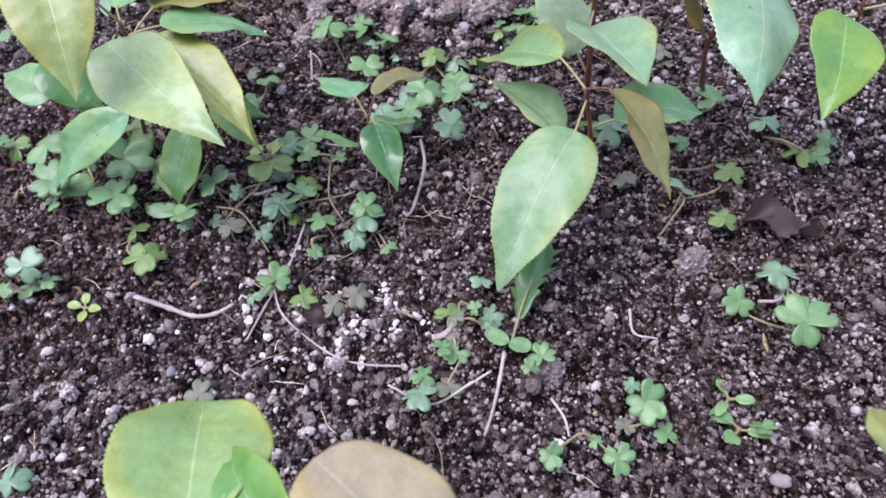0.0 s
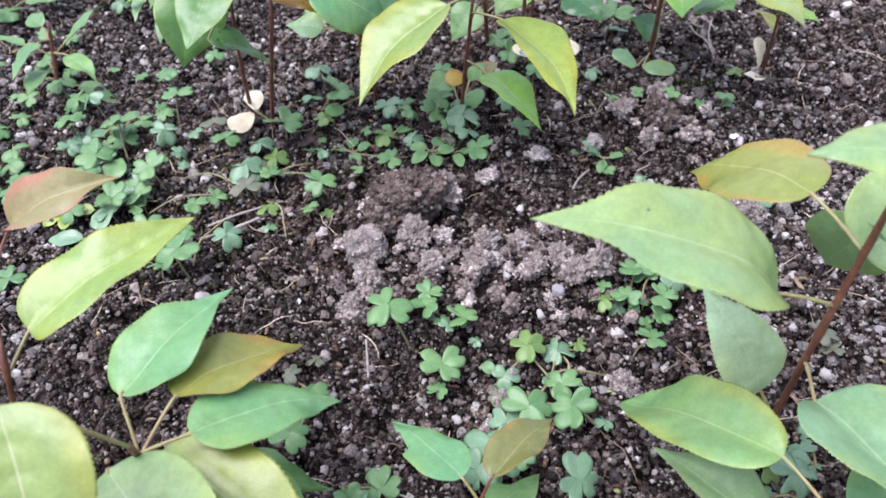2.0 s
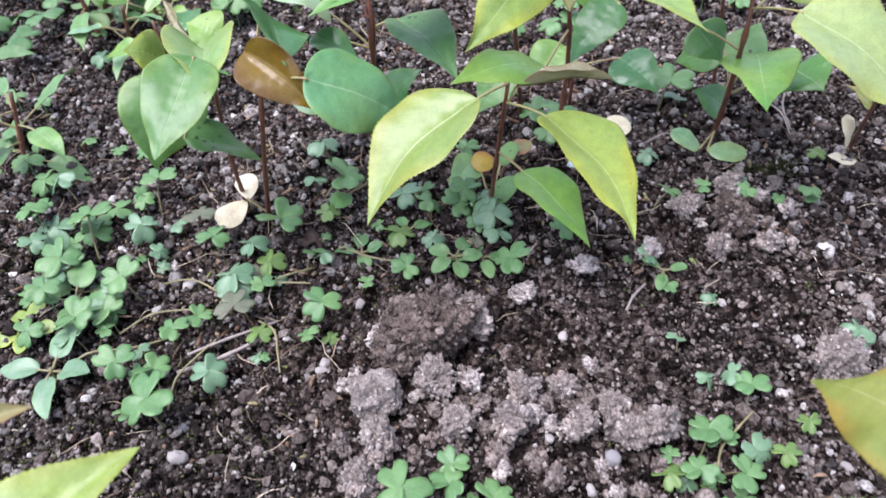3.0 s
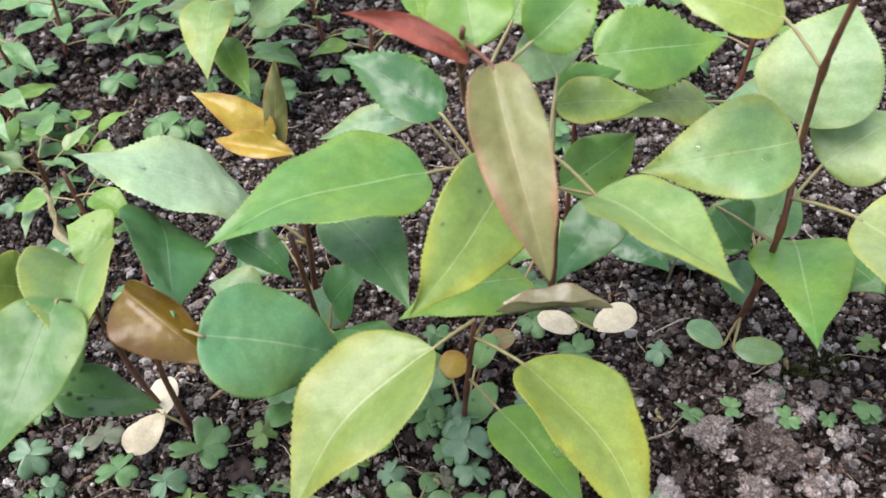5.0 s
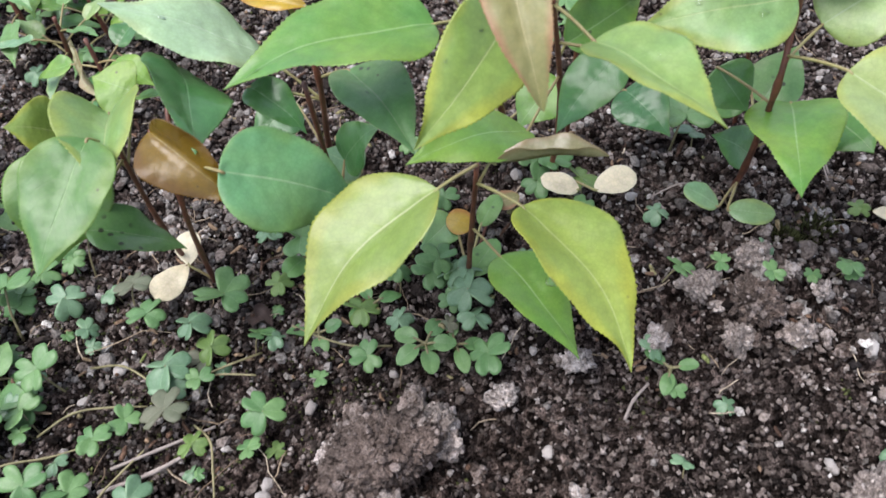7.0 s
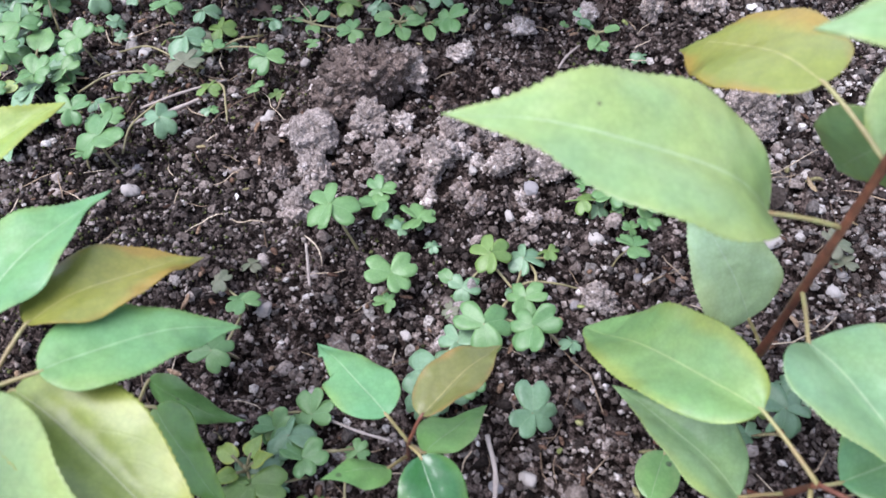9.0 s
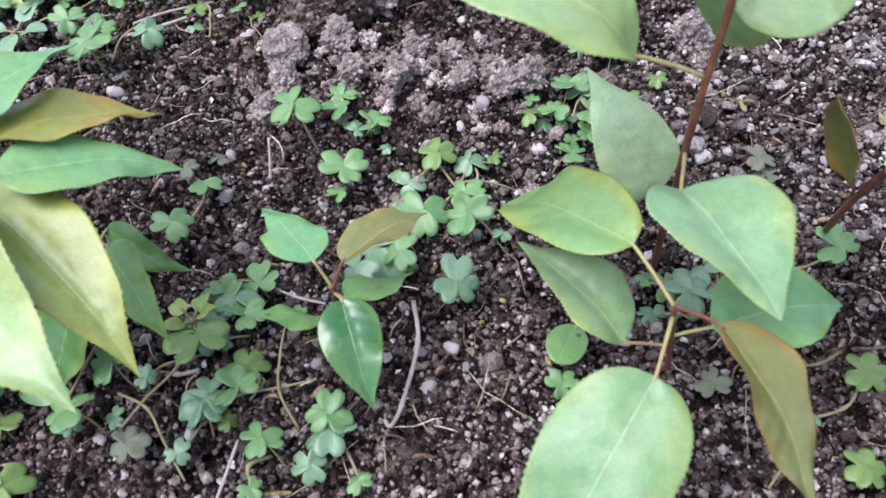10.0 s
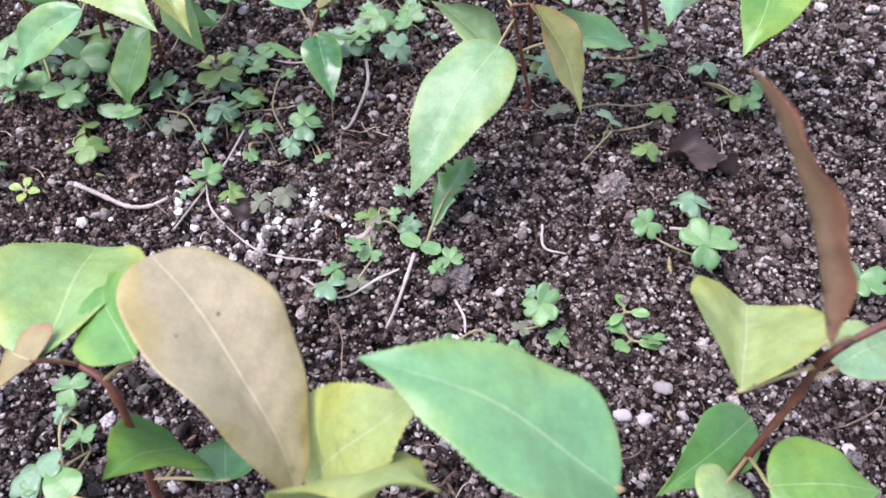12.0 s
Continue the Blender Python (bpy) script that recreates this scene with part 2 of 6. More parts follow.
LEAF = {
    "green": foliage("leaf_green", (0.075, 0.23, 0.045), (0.24, 0.37, 0.035), (0.18, 0.3, 0.035), (0.3, 0.44, 0.2)),
    "pale": foliage("leaf_pale_green", (0.165, 0.325, 0.17), (0.285, 0.37, 0.095), (0.28, 0.35, 0.095), (0.36, 0.47, 0.28), coat=0.45),
    "lime": foliage("leaf_yellow_green", (0.2, 0.325, 0.068), (0.295, 0.36, 0.058), (0.38, 0.385, 0.03), (0.42, 0.47, 0.2), coat=0.38),
    "soft": foliage("leaf_soft_green", (0.17, 0.32, 0.11), (0.29, 0.35, 0.05), (0.3, 0.335, 0.05), (0.36, 0.45, 0.19), coat=0.3),
    "mint": foliage("leaf_mint_green", (0.12, 0.3, 0.125), (0.23, 0.36, 0.075), (0.2, 0.33, 0.08), (0.33, 0.46, 0.26), coat=0.4),
    # bright sky reflection painted into the base greens of this leaf
    "sky_sheen": foliage("leaf_sky_sheen_green", (0.36, 0.52, 0.3), (0.4, 0.54, 0.27), (0.42, 0.52, 0.22), (0.5, 0.62, 0.42), gloss=0.38, coat=0.5),
    "pale_lime": foliage("leaf_pale_lime", (0.26, 0.355, 0.15), (0.3, 0.36, 0.1), (0.31, 0.33, 0.055), (0.4, 0.46, 0.26), gloss=0.45, coat=0.25),
    "glossy": foliage("leaf_glossy_green", (0.032, 0.13, 0.04), (0.07, 0.19, 0.045), (0.1, 0.2, 0.045), (0.17, 0.3, 0.15), gloss=0.26, coat=0.7),
    "sage": foliage("leaf_sage_green", (0.14, 0.275, 0.115), (0.2, 0.305, 0.1), (0.22, 0.3, 0.09), (0.3, 0.4, 0.21), gloss=0.45, coat=0.25),
    "olive_lime": foliage("leaf_olive_lime", (0.2, 0.29, 0.068), (0.275, 0.32, 0.07), (0.3, 0.31, 0.05), (0.44, 0.48, 0.26), gloss=0.42, coat=0.42),
    "bud": foliage("leaf_folded_bud", (0.3, 0.27, 0.13), (0.42, 0.4, 0.25), (0.32, 0.21, 0.11), (0.66, 0.6, 0.42), gloss=0.25, coat=0.5),
    "bud_pink": foliage("leaf_narrow_shoot", (0.3, 0.17, 0.09), (0.38, 0.25, 0.15), (0.3, 0.11, 0.06), (0.55, 0.45, 0.3), gloss=0.35),
    "tan": foliage("leaf_tan_brown", (0.32, 0.29, 0.17), (0.37, 0.31, 0.18), (0.3, 0.24, 0.05), (0.52, 0.48, 0.32), gloss=0.45, coat=0.2),
    "mid": foliage("leaf_mid_green", (0.065, 0.18, 0.045), (0.12, 0.25, 0.05), (0.16, 0.26, 0.04), (0.22, 0.36, 0.14), gloss=0.4),
    "olive": foliage("leaf_olive", (0.21, 0.25, 0.05), (0.28, 0.25, 0.045), (0.36, 0.2, 0.035), (0.42, 0.4, 0.16), gloss=0.4),
    "deep": foliage("leaf_deep_green", (0.048, 0.16, 0.048), (0.09, 0.22, 0.052), (0.09, 0.2, 0.045), (0.17, 0.3, 0.15), gloss=0.33),
    "grey": foliage("leaf_dull_green", (0.105, 0.25, 0.08), (0.165, 0.31, 0.08), (0.16, 0.27, 0.09), (0.25, 0.35, 0.2), gloss=0.42, spots=0.9),
    "bronze": foliage("leaf_bronze", (0.14, 0.18, 0.05), (0.18, 0.165, 0.045), (0.28, 0.14, 0.035), (0.4, 0.34, 0.15), gloss=0.36),
    "brown": foliage("leaf_brown", (0.17, 0.105, 0.012), (0.25, 0.15, 0.014), (0.12, 0.05, 0.012), (0.36, 0.28, 0.07), gloss=0.27, trans=0.36),
    "pink": foliage("leaf_pinkish_brown", (0.21, 0.22, 0.07), (0.29, 0.195, 0.1), (0.36, 0.13, 0.08), (0.5, 0.44, 0.24), gloss=0.5, coat=0.12),
    "red": foliage("leaf_red", (0.36, 0.09, 0.06), (0.42, 0.16, 0.09), (0.28, 0.05, 0.035), (0.42, 0.2, 0.13), gloss=0.26),
    "orange": foliage("leaf_orange", (0.42, 0.31, 0.025), (0.4, 0.21, 0.025), (0.36, 0.12, 0.03), (0.45, 0.35, 0.1), gloss=0.38),
    "dead": foliage("leaf_dead", (0.024, 0.014, 0.012), (0.062, 0.037, 0.029), (0.035, 0.02, 0.016), (0.1, 0.062, 0.05), gloss=0.7, trans=0.1, coat=0.0),
    "cream": foliage("leaf_cream", (0.74, 0.67, 0.5), (0.68, 0.57, 0.38), (0.72, 0.65, 0.48), (0.7, 0.6, 0.4), gloss=0.45, coat=0.2),
    "clover": foliage("clover_leaflet", (0.1, 0.22, 0.078), (0.19, 0.33, 0.118), (0.14, 0.26, 0.09), (0.19, 0.33, 0.16), gloss=0.45, trans=0.25, veins=5.0, coat=0.1),
    "pale_clover": foliage("pale_clover_leaflet", (0.135, 0.25, 0.14), (0.22, 0.35, 0.2), (0.17, 0.31, 0.14), (0.25, 0.4, 0.22), gloss=0.4, trans=0.25, veins=5.0, coat=0.2),
    "lime_clover": foliage("lime_clover_leaflet", (0.13, 0.23, 0.06), (0.2, 0.3, 0.09), (0.2, 0.3, 0.06), (0.26, 0.4, 0.14), gloss=0.45, trans=0.3, veins=5.0, coat=0.1),
    "dull_clover": foliage("dull_clover_leaflet", (0.12, 0.14, 0.085), (0.17, 0.16, 0.11), (0.12, 0.1, 0.075), (0.22, 0.22, 0.16), gloss=0.6, trans=0.2, veins=5.0, coat=0.0),
}
STEM = bark("red_brown_stem", (0.045, 0.015, 0.01), (0.17, 0.06, 0.032))
TWIG = bark("dead_twig", (0.17, 0.14, 0.125), (0.38, 0.33, 0.29), 0.8)
PETIOLE = bark("petiole", (0.2, 0.13, 0.06), (0.25, 0.26, 0.1))
SHOOT = bark("clover_stalk", (0.12, 0.11, 0.05), (0.25, 0.22, 0.11), 0.6)
WATER, _n, _l, _p = material("water_drop")
_clear, _shine, _by, _both = _n.new("ShaderNodeBsdfTransparent"), _n.new("ShaderNodeBsdfGlossy"), _n.new("ShaderNodeFresnel"), _n.new("ShaderNodeMixShader")
_clear.inputs["Color"].default_value = (0.99, 1.0, 0.98, 1)
_shine.inputs["Roughness"].default_value, _by.inputs["IOR"].default_value = 0.04, 1.4
_l.new(_by.outputs["Fac"], _both.inputs["Fac"])
_l.new(_clear.outputs["BSDF"], _both.inputs[1])
_l.new(_shine.outputs["BSDF"], _both.inputs[2])
_l.new(_both.outputs["Shader"], _n["Material Output"].inputs["Surface"])
STRAW = grit("dry_fibre", [(0.0, (0.1, 0.07, 0.05)), (0.5, (0.26, 0.2, 0.14)), (1.0, (0.5, 0.43, 0.33))])
FLAKE = grit("leaf_litter", [(0.0, (0.035, 0.022, 0.018)), (0.5, (0.13, 0.08, 0.055)), (0.85, (0.25, 0.18, 0.12)), (1.0, (0.16, 0.19, 0.07))])

# ---- the ground's shape ----
TABLE = np.random.RandomState(7).rand(256, 256)


def value_noise(x, y):
    xi, yi = np.floor(x).astype(int), np.floor(y).astype(int)
    fx, fy = x - xi, y - yi
    fx, fy = fx * fx * (3 - 2 * fx), fy * fy * (3 - 2 * fy)
    g = lambda a, b: TABLE[a % 256, b % 256]
    return (g(xi, yi) * (1 - fx) + g(xi + 1, yi) * fx) * (1 - fy) + (g(xi, yi + 1) * (1 - fx) + g(xi + 1, yi + 1) * fx) * fy - 0.5


# low swellings of the bed: x, y, height, radius
SWELL = [(-0.027, 0.548, 0.003, 0.014), (-0.05, 0.525, 0.004, 0.012), (-0.03, 0.53, 0.003, 0.012), (-0.01, 0.52, 0.003, 0.012), (0.05, 0.517, 0.004, 0.012), (0.105, 0.6, 0.006, 0.018), (0.10, 0.63, 0.014, 0.07), (0.10, 0.36, 0.008, 0.06), (-0.02, 0.575, 0.004, 0.035), (-0.01, 0.5, 0.004, 0.04), (0.06, 0.565, -0.006, 0.04), (0.05, 0.66, 0.006, 0.05), (0.14, 0.5, 0.006, 0.04)]


def height(x, y):
    x, y = np.asarray(x, float), np.asarray(y, float)
    h = 0.007 + 0.007 * value_noise(x / 0.11 + 3, y / 0.11) + 0.007 * value_noise(x / 0.035, y / 0.035 + 9) + 0.011 * np.abs(value_noise(x / 0.011, y / 0.011)) + 0.0075 * value_noise(x / 0.0058 + 5, y / 0.0058)
    for a, b, k, r in SWELL:
        h = h + k * np.exp(-((x - a) ** 2 + (y - b) ** 2) / (2 * r * r))
    far = np.clip((np.hypot(x, y - 0.5) - 1.2) / 2, 0, 1)
    return h * (1 - far) + 0.007 * far


def mesh_of(name, verts, faces, mat, uv=None, smooth=True):
    """A mesh from arrays: corners (n, 3), faces of one size (m, k), and a uv for each corner."""
    me = bpy.data.meshes.new(name)
    verts, faces = np.asarray(verts, dtype=np.float32), np.asarray(faces, dtype=np.int32)
    k = faces.shape[1]
    me.vertices.add(len(verts))
    me.vertices.foreach_set("co", verts.ravel())
    me.loops.add(faces.size)
    me.loops.foreach_set("vertex_index", faces.ravel())
    me.polygons.add(len(faces))
    me.polygons.foreach_set("loop_start", np.arange(0, faces.size, k, dtype=np.int32))
    if uv is not None:
        layer = me.uv_layers.new(name="blade")
        layer.data.foreach_set("uv", np.asarray(uv, dtype=np.float32)[faces.ravel()].ravel())
    me.update(calc_edges=True)
    me.validate()
    me.polygons.foreach_set("use_smooth", np.full(len(me.polygons), smooth))
    me.materials.append(mat)
    return me


def part(name, data, parent, label=""):
    ob = new(name, data)
    ob.parent = parent
    return tagged(ob, label) if label else ob


def thing(name, at, label, category, group=""):
    ob = new(name)
    ob.location = at
    ob.empty_display_size = 0.02
    return tagged(ob, label, category, group)


def stretched(lo, hi, step, far):
    inner = np.arange(lo, hi + step / 2, step)
    out, d = [], step
    while (out[-1] if out else 0) < far:
        d = min(d * 1.12, d + 0.0004) if (out[-1] if out else 0) < 0.5 else d * 1.25
        out.append((out[-1] if out else 0) + d)
    out = np.array(out)
    return np.concatenate([lo - out[::-1], inner, hi + out])


gx, gy = stretched(-0.36, 0.4, 0.0021, 90.0), stretched(0.09, 0.86, 0.0021, 90.0)
X, Y = np.meshgrid(gx, gy)
V = np.stack([X.ravel(), Y.ravel(), height(X, Y).ravel()], 1)
idx = np.arange(len(V)).reshape(X.shape)
Q = np.stack([idx[:-1, :-1], idx[:-1, 1:], idx[1:, 1:], idx[1:, :-1]], -1).reshape(-1, 4)
ground = new("ground", mesh_of("ground", V, Q, SOIL))
tagged(ground, "dark brown crumbly garden soil of a seed bed", "soil", kind="structure")


# ---- gravel and crumbs ----
def solid(sub):
    bm = bmesh.new()
    if sub:
        bmesh.ops.create_icosphere(bm, subdivisions=sub, radius=1.0)
    else:
        for c in ((1, 0, 0), (-1, 0, 0), (0, 1, 0), (0, -1, 0), (0, 0, 1), (0, 0, -1)):
            bm.verts.new(c)
        bm.verts.ensure_lookup_table()
        for a, b in ((0, 2), (2, 1), (1, 3), (3, 0)):
            bm.faces.new((bm.verts[a], bm.verts[b], bm.verts[4]))
            bm.faces.new((bm.verts[b], bm.verts[a], bm.verts[5]))
    bm.verts.index_update()
    out = np.array([v.co[:] for v in bm.verts]), np.array([[v.index for v in f.verts] for f in bm.faces])
    bm.free()
    return out


def heap(name, count, sub, radius, area, mat, seed, keep, label, category, rough=0.3, rock=False, lift=0.35):
    """Loose grains, strewn over an area of the ground and sunk a little into it; rock: broken ones with flat faces."""
    rng = np.random.RandomState(seed)
    x, y = rng.uniform(area[0], area[1], count), rng.uniform(area[2], area[3], count)
    ok = rng.rand(count) < keep(x, y)
    x, y = x[ok], y[ok]
    n = len(x)
    r = np.clip(radius[0] * np.exp(rng.normal(0, radius[1], n)), radius[0] * 0.45, radius[0] * (2.4 if sub else 1.7))
    base, faces = solid(sub)
    q = rng.normal(size=(n, 4))
    q /= np.linalg.norm(q, axis=1)[:, None]
    w, a, b, c = q.T
    R = np.stack([1 - 2 * (b * b + c * c), 2 * (a * b - c * w), 2 * (a * c + b * w), 2 * (a * b + c * w), 1 - 2 * (a * a + c * c), 2 * (b * c - a * w), 2 * (a * c - b * w), 2 * (b * c + a * w), 1 - 2 * (a * a + b * b)], 1).reshape(n, 3, 3)
    s = rng.uniform(0.55, 1.25, (n, 1, 3))
    if rock:
        cut = rng.normal(size=(n, 7, 3))
        cut /= np.linalg.norm(cut, axis=2)[:, :, None]
        reach = rng.uniform(0.6, 1.0, (n, 1, 7)) / np.maximum(np.einsum("kj,ncj->nkc", base, cut), 0.2)
        p = base[None] * s * np.minimum(reach.min(2), 1.25)[:, :, None] * (1 + rng.uniform(-0.14, 0.14, (n, len(base), 1)))
    else:
        p = base[None] * s * (1 + rng.uniform(-rough, rough, (n, len(base), 1)))
    p = np.einsum("nij,nkj->nki", R, p) * r[:, None, None]
    p[:, :, 2] *= 0.85
    p += np.stack([x, y, height(x, y) + r * lift], 1)[:, None]
    f = (faces[None] + (np.arange(n) * len(base))[:, None, None]).reshape(-1, 3)
    ob = new(name, mesh_of(name, p.reshape(-1, 3), f, mat, smooth=not rock))
    return tagged(ob, label, category, kind="stuff")


def blob(x, y, a, b, r):
    return np.exp(-((x - a) ** 2 + (y - b) ** 2) / (2 * r * r))


def hollow(x, y):
    """1 in the hollow of fine brown soil behind the ridge of clods."""
    return np.clip(1.6 - (((x - 0.066) / 0.062) ** 2 + ((y - 0.567) / 0.034) ** 2), 0, 1)


def gravel_cover(x, y):
    k = 0.36 + 0.55 * value_noise(x / 0.05, y / 0.05) + 0.25 * np.clip((y - 0.66) / 0.12, 0, 1)
    k = k + 0.3 * blob(x, y, -0.03, 0.29, 0.06) + 0.15 * blob(x, y, -0.12, 0.25, 0.06) - 0.4 * blob(x, y, -0.13, 0.36, 0.06) + 0.35 * blob(x, y, 0.17, 0.47, 0.06) + 0.3 * blob(x, y, -0.2, 0.62, 0.1)
    k = k + 0.25 * blob(x, y, -0.14, 0.2, 0.09) - 0.6 * blob(x, y, -0.03, 0.525, 0.03) - 0.5 * blob(x, y, 0.03, 0.51, 0.025) - 0.4 * blob(x, y, -0.03, 0.57, 0.025) - 0.75 * blob(x, y, 0.05, 0.56, 0.04) - 0.35 * blob(x, y, 0.09, 0.33, 0.05) - 0.4 * blob(x, y, 0.1, 0.28, 0.07) - 0.3 * blob(x, y, 0.04, 0.22, 0.05) - 0.25 * blob(x, y, -0.05, 0.5, 0.04) - 0.3 * blob(x, y, 0.04, 0.36, 0.04)
    k = k + 0.3 * blob(x, y, 0.21, 0.53, 0.05) - 0.9 * hollow(x, y) - 0.3 * blob(x, y, -0.11, 0.52, 0.05) - 0.45 * blob(x, y, -0.1, 0.385, 0.05)
    return np.clip(k + 0.08 - 0.15 / (1 + np.exp(-(x - 0.03) / 0.015)) / (1 + np.exp((y - 0.42) / 0.02)), 0.05, 1) * np.where(y > 0.85, 1.3, 1)


def dry_cover(x, y):
    k = 0.05 + 0.1 * (y < 0.42) + 0.2 * (x > 0.03) * (y < 0.45) - 0.3 * blob(x, y, 0.05, 0.565, 0.03) + 0.45 * blob(x, y, 0.21, 0.53, 0.045) + 0.3 * blob(x, y, 0.17, 0.465, 0.03)
    for a, b, r in ((-0.028, 0.548, 0.016), (-0.05, 0.525, 0.01), (-0.047, 0.502, 0.012), (-0.03, 0.528, 0.012), (-0.012, 0.518, 0.012), (0.003, 0.52, 0.012), (0.016, 0.513, 0.01), (0.041, 0.517, 0.012), (0.056, 0.515, 0.012), (0.12, 0.528, 0.016), (0.1, 0.597, 0.016), (0.116, 0.6, 0.012), (0.115, 0.49, 0.015), (-0.01, 0.43, 0.018), (0.03, 0.29, 0.012), (0.06, 0.45, 0.015), (0.02, 0.34, 0.03), (0.06, 0.3, 0.03)):
        k = k + 0.08 * blob(x, y, a, b, r)
    return np.clip(k * (0.75 + 0.9 * value_noise(x / 0.008, y / 0.008)), 0, 1)


def lump_cover(x, y):
    k = 0.5 + 0.2 * (x > 0.02) * (y < 0.42) + 0.8 * value_noise(x / 0.04 + 31, y / 0.04) - 0.35 * blob(x, y, -0.12, 0.26, 0.08) + 0.3 * blob(x, y, 0.05, 0.56, 0.035)
    return np.clip(k, 0.08, 1)


NEAR = (-0.34, 0.38, 0.1, 0.86)
heap("soil_crumbs", 68000, 0, (0.00095, 0.4), NEAR, CRUMB, 3, lambda x, y: np.clip(0.8 + 0.9 * value_noise(x / 0.02, y / 0.02), 0.15, 1), "small dark crumbs of loose soil on the bed", "soil crumbs")
heap("fine_gravel", 40000, 0, (0.00098, 0.35), NEAR, GRAVEL, 4, gravel_cover, "fine grey and whitish pumice grit between the soil crumbs", "gravel", rock=True, lift=0.5)
heap("gravel", 26000, 1, (0.00122, 0.4), NEAR, GRAVEL, 5, gravel_cover, "grey and whitish pumice grit strewn over the soil", "gravel", rock=True, lift=0.5)
heap("coarse_gravel", 4600, 2, (0.0017, 0.3), NEAR, GRAVEL, 15, lambda x, y: gravel_cover(x, y) - 0.12, "coarse broken grey and whitish grit on the soil", "gravel", rock=True, lift=0.5)
heap("fine_soil_lumps", 70000, 0, (0.00088, 0.4), NEAR, BROWN, 23, lambda x, y: lump_cover(x, y) + 0.35 * hollow(x, y), "fine brown crumbs of soil on the bed", "soil crumbs", rock=True, lift=0.5)
heap("soil_lumps", 15000, 1, (0.00125, 0.4), NEAR, BROWN, 21, lambda x, y: lump_cover(x, y) - 0.6 * hollow(x, y), "small brown lumps of crumbly soil on the bed", "soil lumps", rock=True, lift=0.45)
heap("coarse_soil_lumps", 3200, 2, (0.0019, 0.35), NEAR, BROWN, 22, lambda x, y: lump_cover(x, y) - hollow(x, y) - 0.3 * (x > 0.02) * (y < 0.42), "rough brown lumps of soil on the bed", "soil lumps", rock=True, lift=0.3)
heap("dry_crumbs", 80000, 0, (0.0009, 0.5), (-0.12, 0.32, 0.14, 0.7), DRY, 8, dry_cover, "light brown crumbs of dry soil round the clods", "soil crumbs")
heap("gravel", 34000, 0, (0.0021, 0.42), (-0.75, 0.8, 0.86, 1.7), GRAVEL, 6, gravel_cover, "grey and whitish pumice grit further off on the soil", "gravel", rock=True)
heap("soil_lumps", 14000, 0, (0.0024, 0.45), (-0.75, 0.8, 0.86, 1.5), BROWN, 9, lambda x, y: np.ones_like(x), "brown lumps of loose soil further off on the bed", "soil lumps")
heap("white_gravel", 2000, 1, (0.0013, 0.35), (-0.1, 0.06, 0.25, 0.35), PUMICE, 12, lambda x, y: np.clip(0.75 * blob(x, y, 0.004, 0.309, 0.0095) + 0.45 * blob(x, y, -0.012, 0.3, 0.01) + 0.12 * blob(x, y, -0.04, 0.295, 0.03), 0, 1), "whitish pumice grains heaped on the soil", "gravel", rock=True, lift=0.6)


def moss_cover(x, y):
    k = value_noise(x / 0.03 + 7, y / 0.03) + 0.3 * blob(x, y, -0.13, 0.56, 0.06) + 0.25 * blob(x, y, -0.12, 0.4, 0.03) + 0.25 * blob(x, y, -0.14, 0.65, 0.09) + 0.2 * blob(x, y, -0.2, 0.55, 0.08) + 0.2 * blob(x, y, 0.13, 0.64, 0.03) + 0.15 * blob(x, y, -0.05, 0.62, 0.05)
    return np.clip((k - 0.22) * 3, 0, 1)


heap("moss", 44000, 0, (0.0006, 0.35), (-0.34, 0.3, 0.42, 0.95), MOSSY, 14, moss_cover, "fine olive green moss between the grains of the soil", "moss")


def litter(name, count, area, mat, seed, keep, label, category, long, wide):
    """Fine dry shreds: short bent strips that lie over the grains, all in one mesh."""
    rng = np.random.RandomState(seed)
    x, y = rng.uniform(area[0], area[1], count), rng.uniform(area[2], area[3], count)
    ok = rng.rand(count) < keep(x, y)
    x, y = x[ok], y[ok]
    n, k = len(x), 6
    a, turn = rng.uniform(0, 2 * np.pi, n), rng.normal(0, 0.22, (n, k))
    step = long * np.exp(rng.normal(0, 0.5, n)) / k
    way = a[:, None] + np.cumsum(turn, 1)
    px = x[:, None] + np.cumsum(np.cos(way) * step[:, None], 1)
    py = y[:, None] + np.cumsum(np.sin(way) * step[:, None], 1)
    lift = 0.0012 + 0.0016 * rng.rand(n, 1) + 0.0014 * np.sin(np.linspace(0, np.pi, k))[None] * rng.rand(n, 1)
    pz = height(px, py) + lift
    pz = pz * 0.4 + pz.mean(1, keepdims=True) * 0.6 + 0.0006
    r = wide * rng.uniform(0.6, 1.4, (n, 1)) * np.array([0.5, 1, 1, 0.95, 0.8, 0.3])[None]
    sx, sy = -np.sin(way), np.cos(way)
    ring = [np.stack([px + sx * r * c, py + sy * r * c, pz + r * d], -1) for c, d in ((-1, 0), (0, 0.7), (1, 0), (0, -0.7))]
    V = np.stack(ring, 2).reshape(-1, 3)
    F = []
    for i in range(k - 1):
        for j in range(4):
            F.append((i * 4 + j, i * 4 + (j + 1) % 4, i * 4 + 4 + (j + 1) % 4, i * 4 + 4 + j))
    F = (np.array(F)[None] + (np.arange(n) * 4 * k)[:, None, None]).reshape(-1, 4)
    return tagged(new(name, mesh_of(name, V, F, mat)), label, category, kind="stuff")


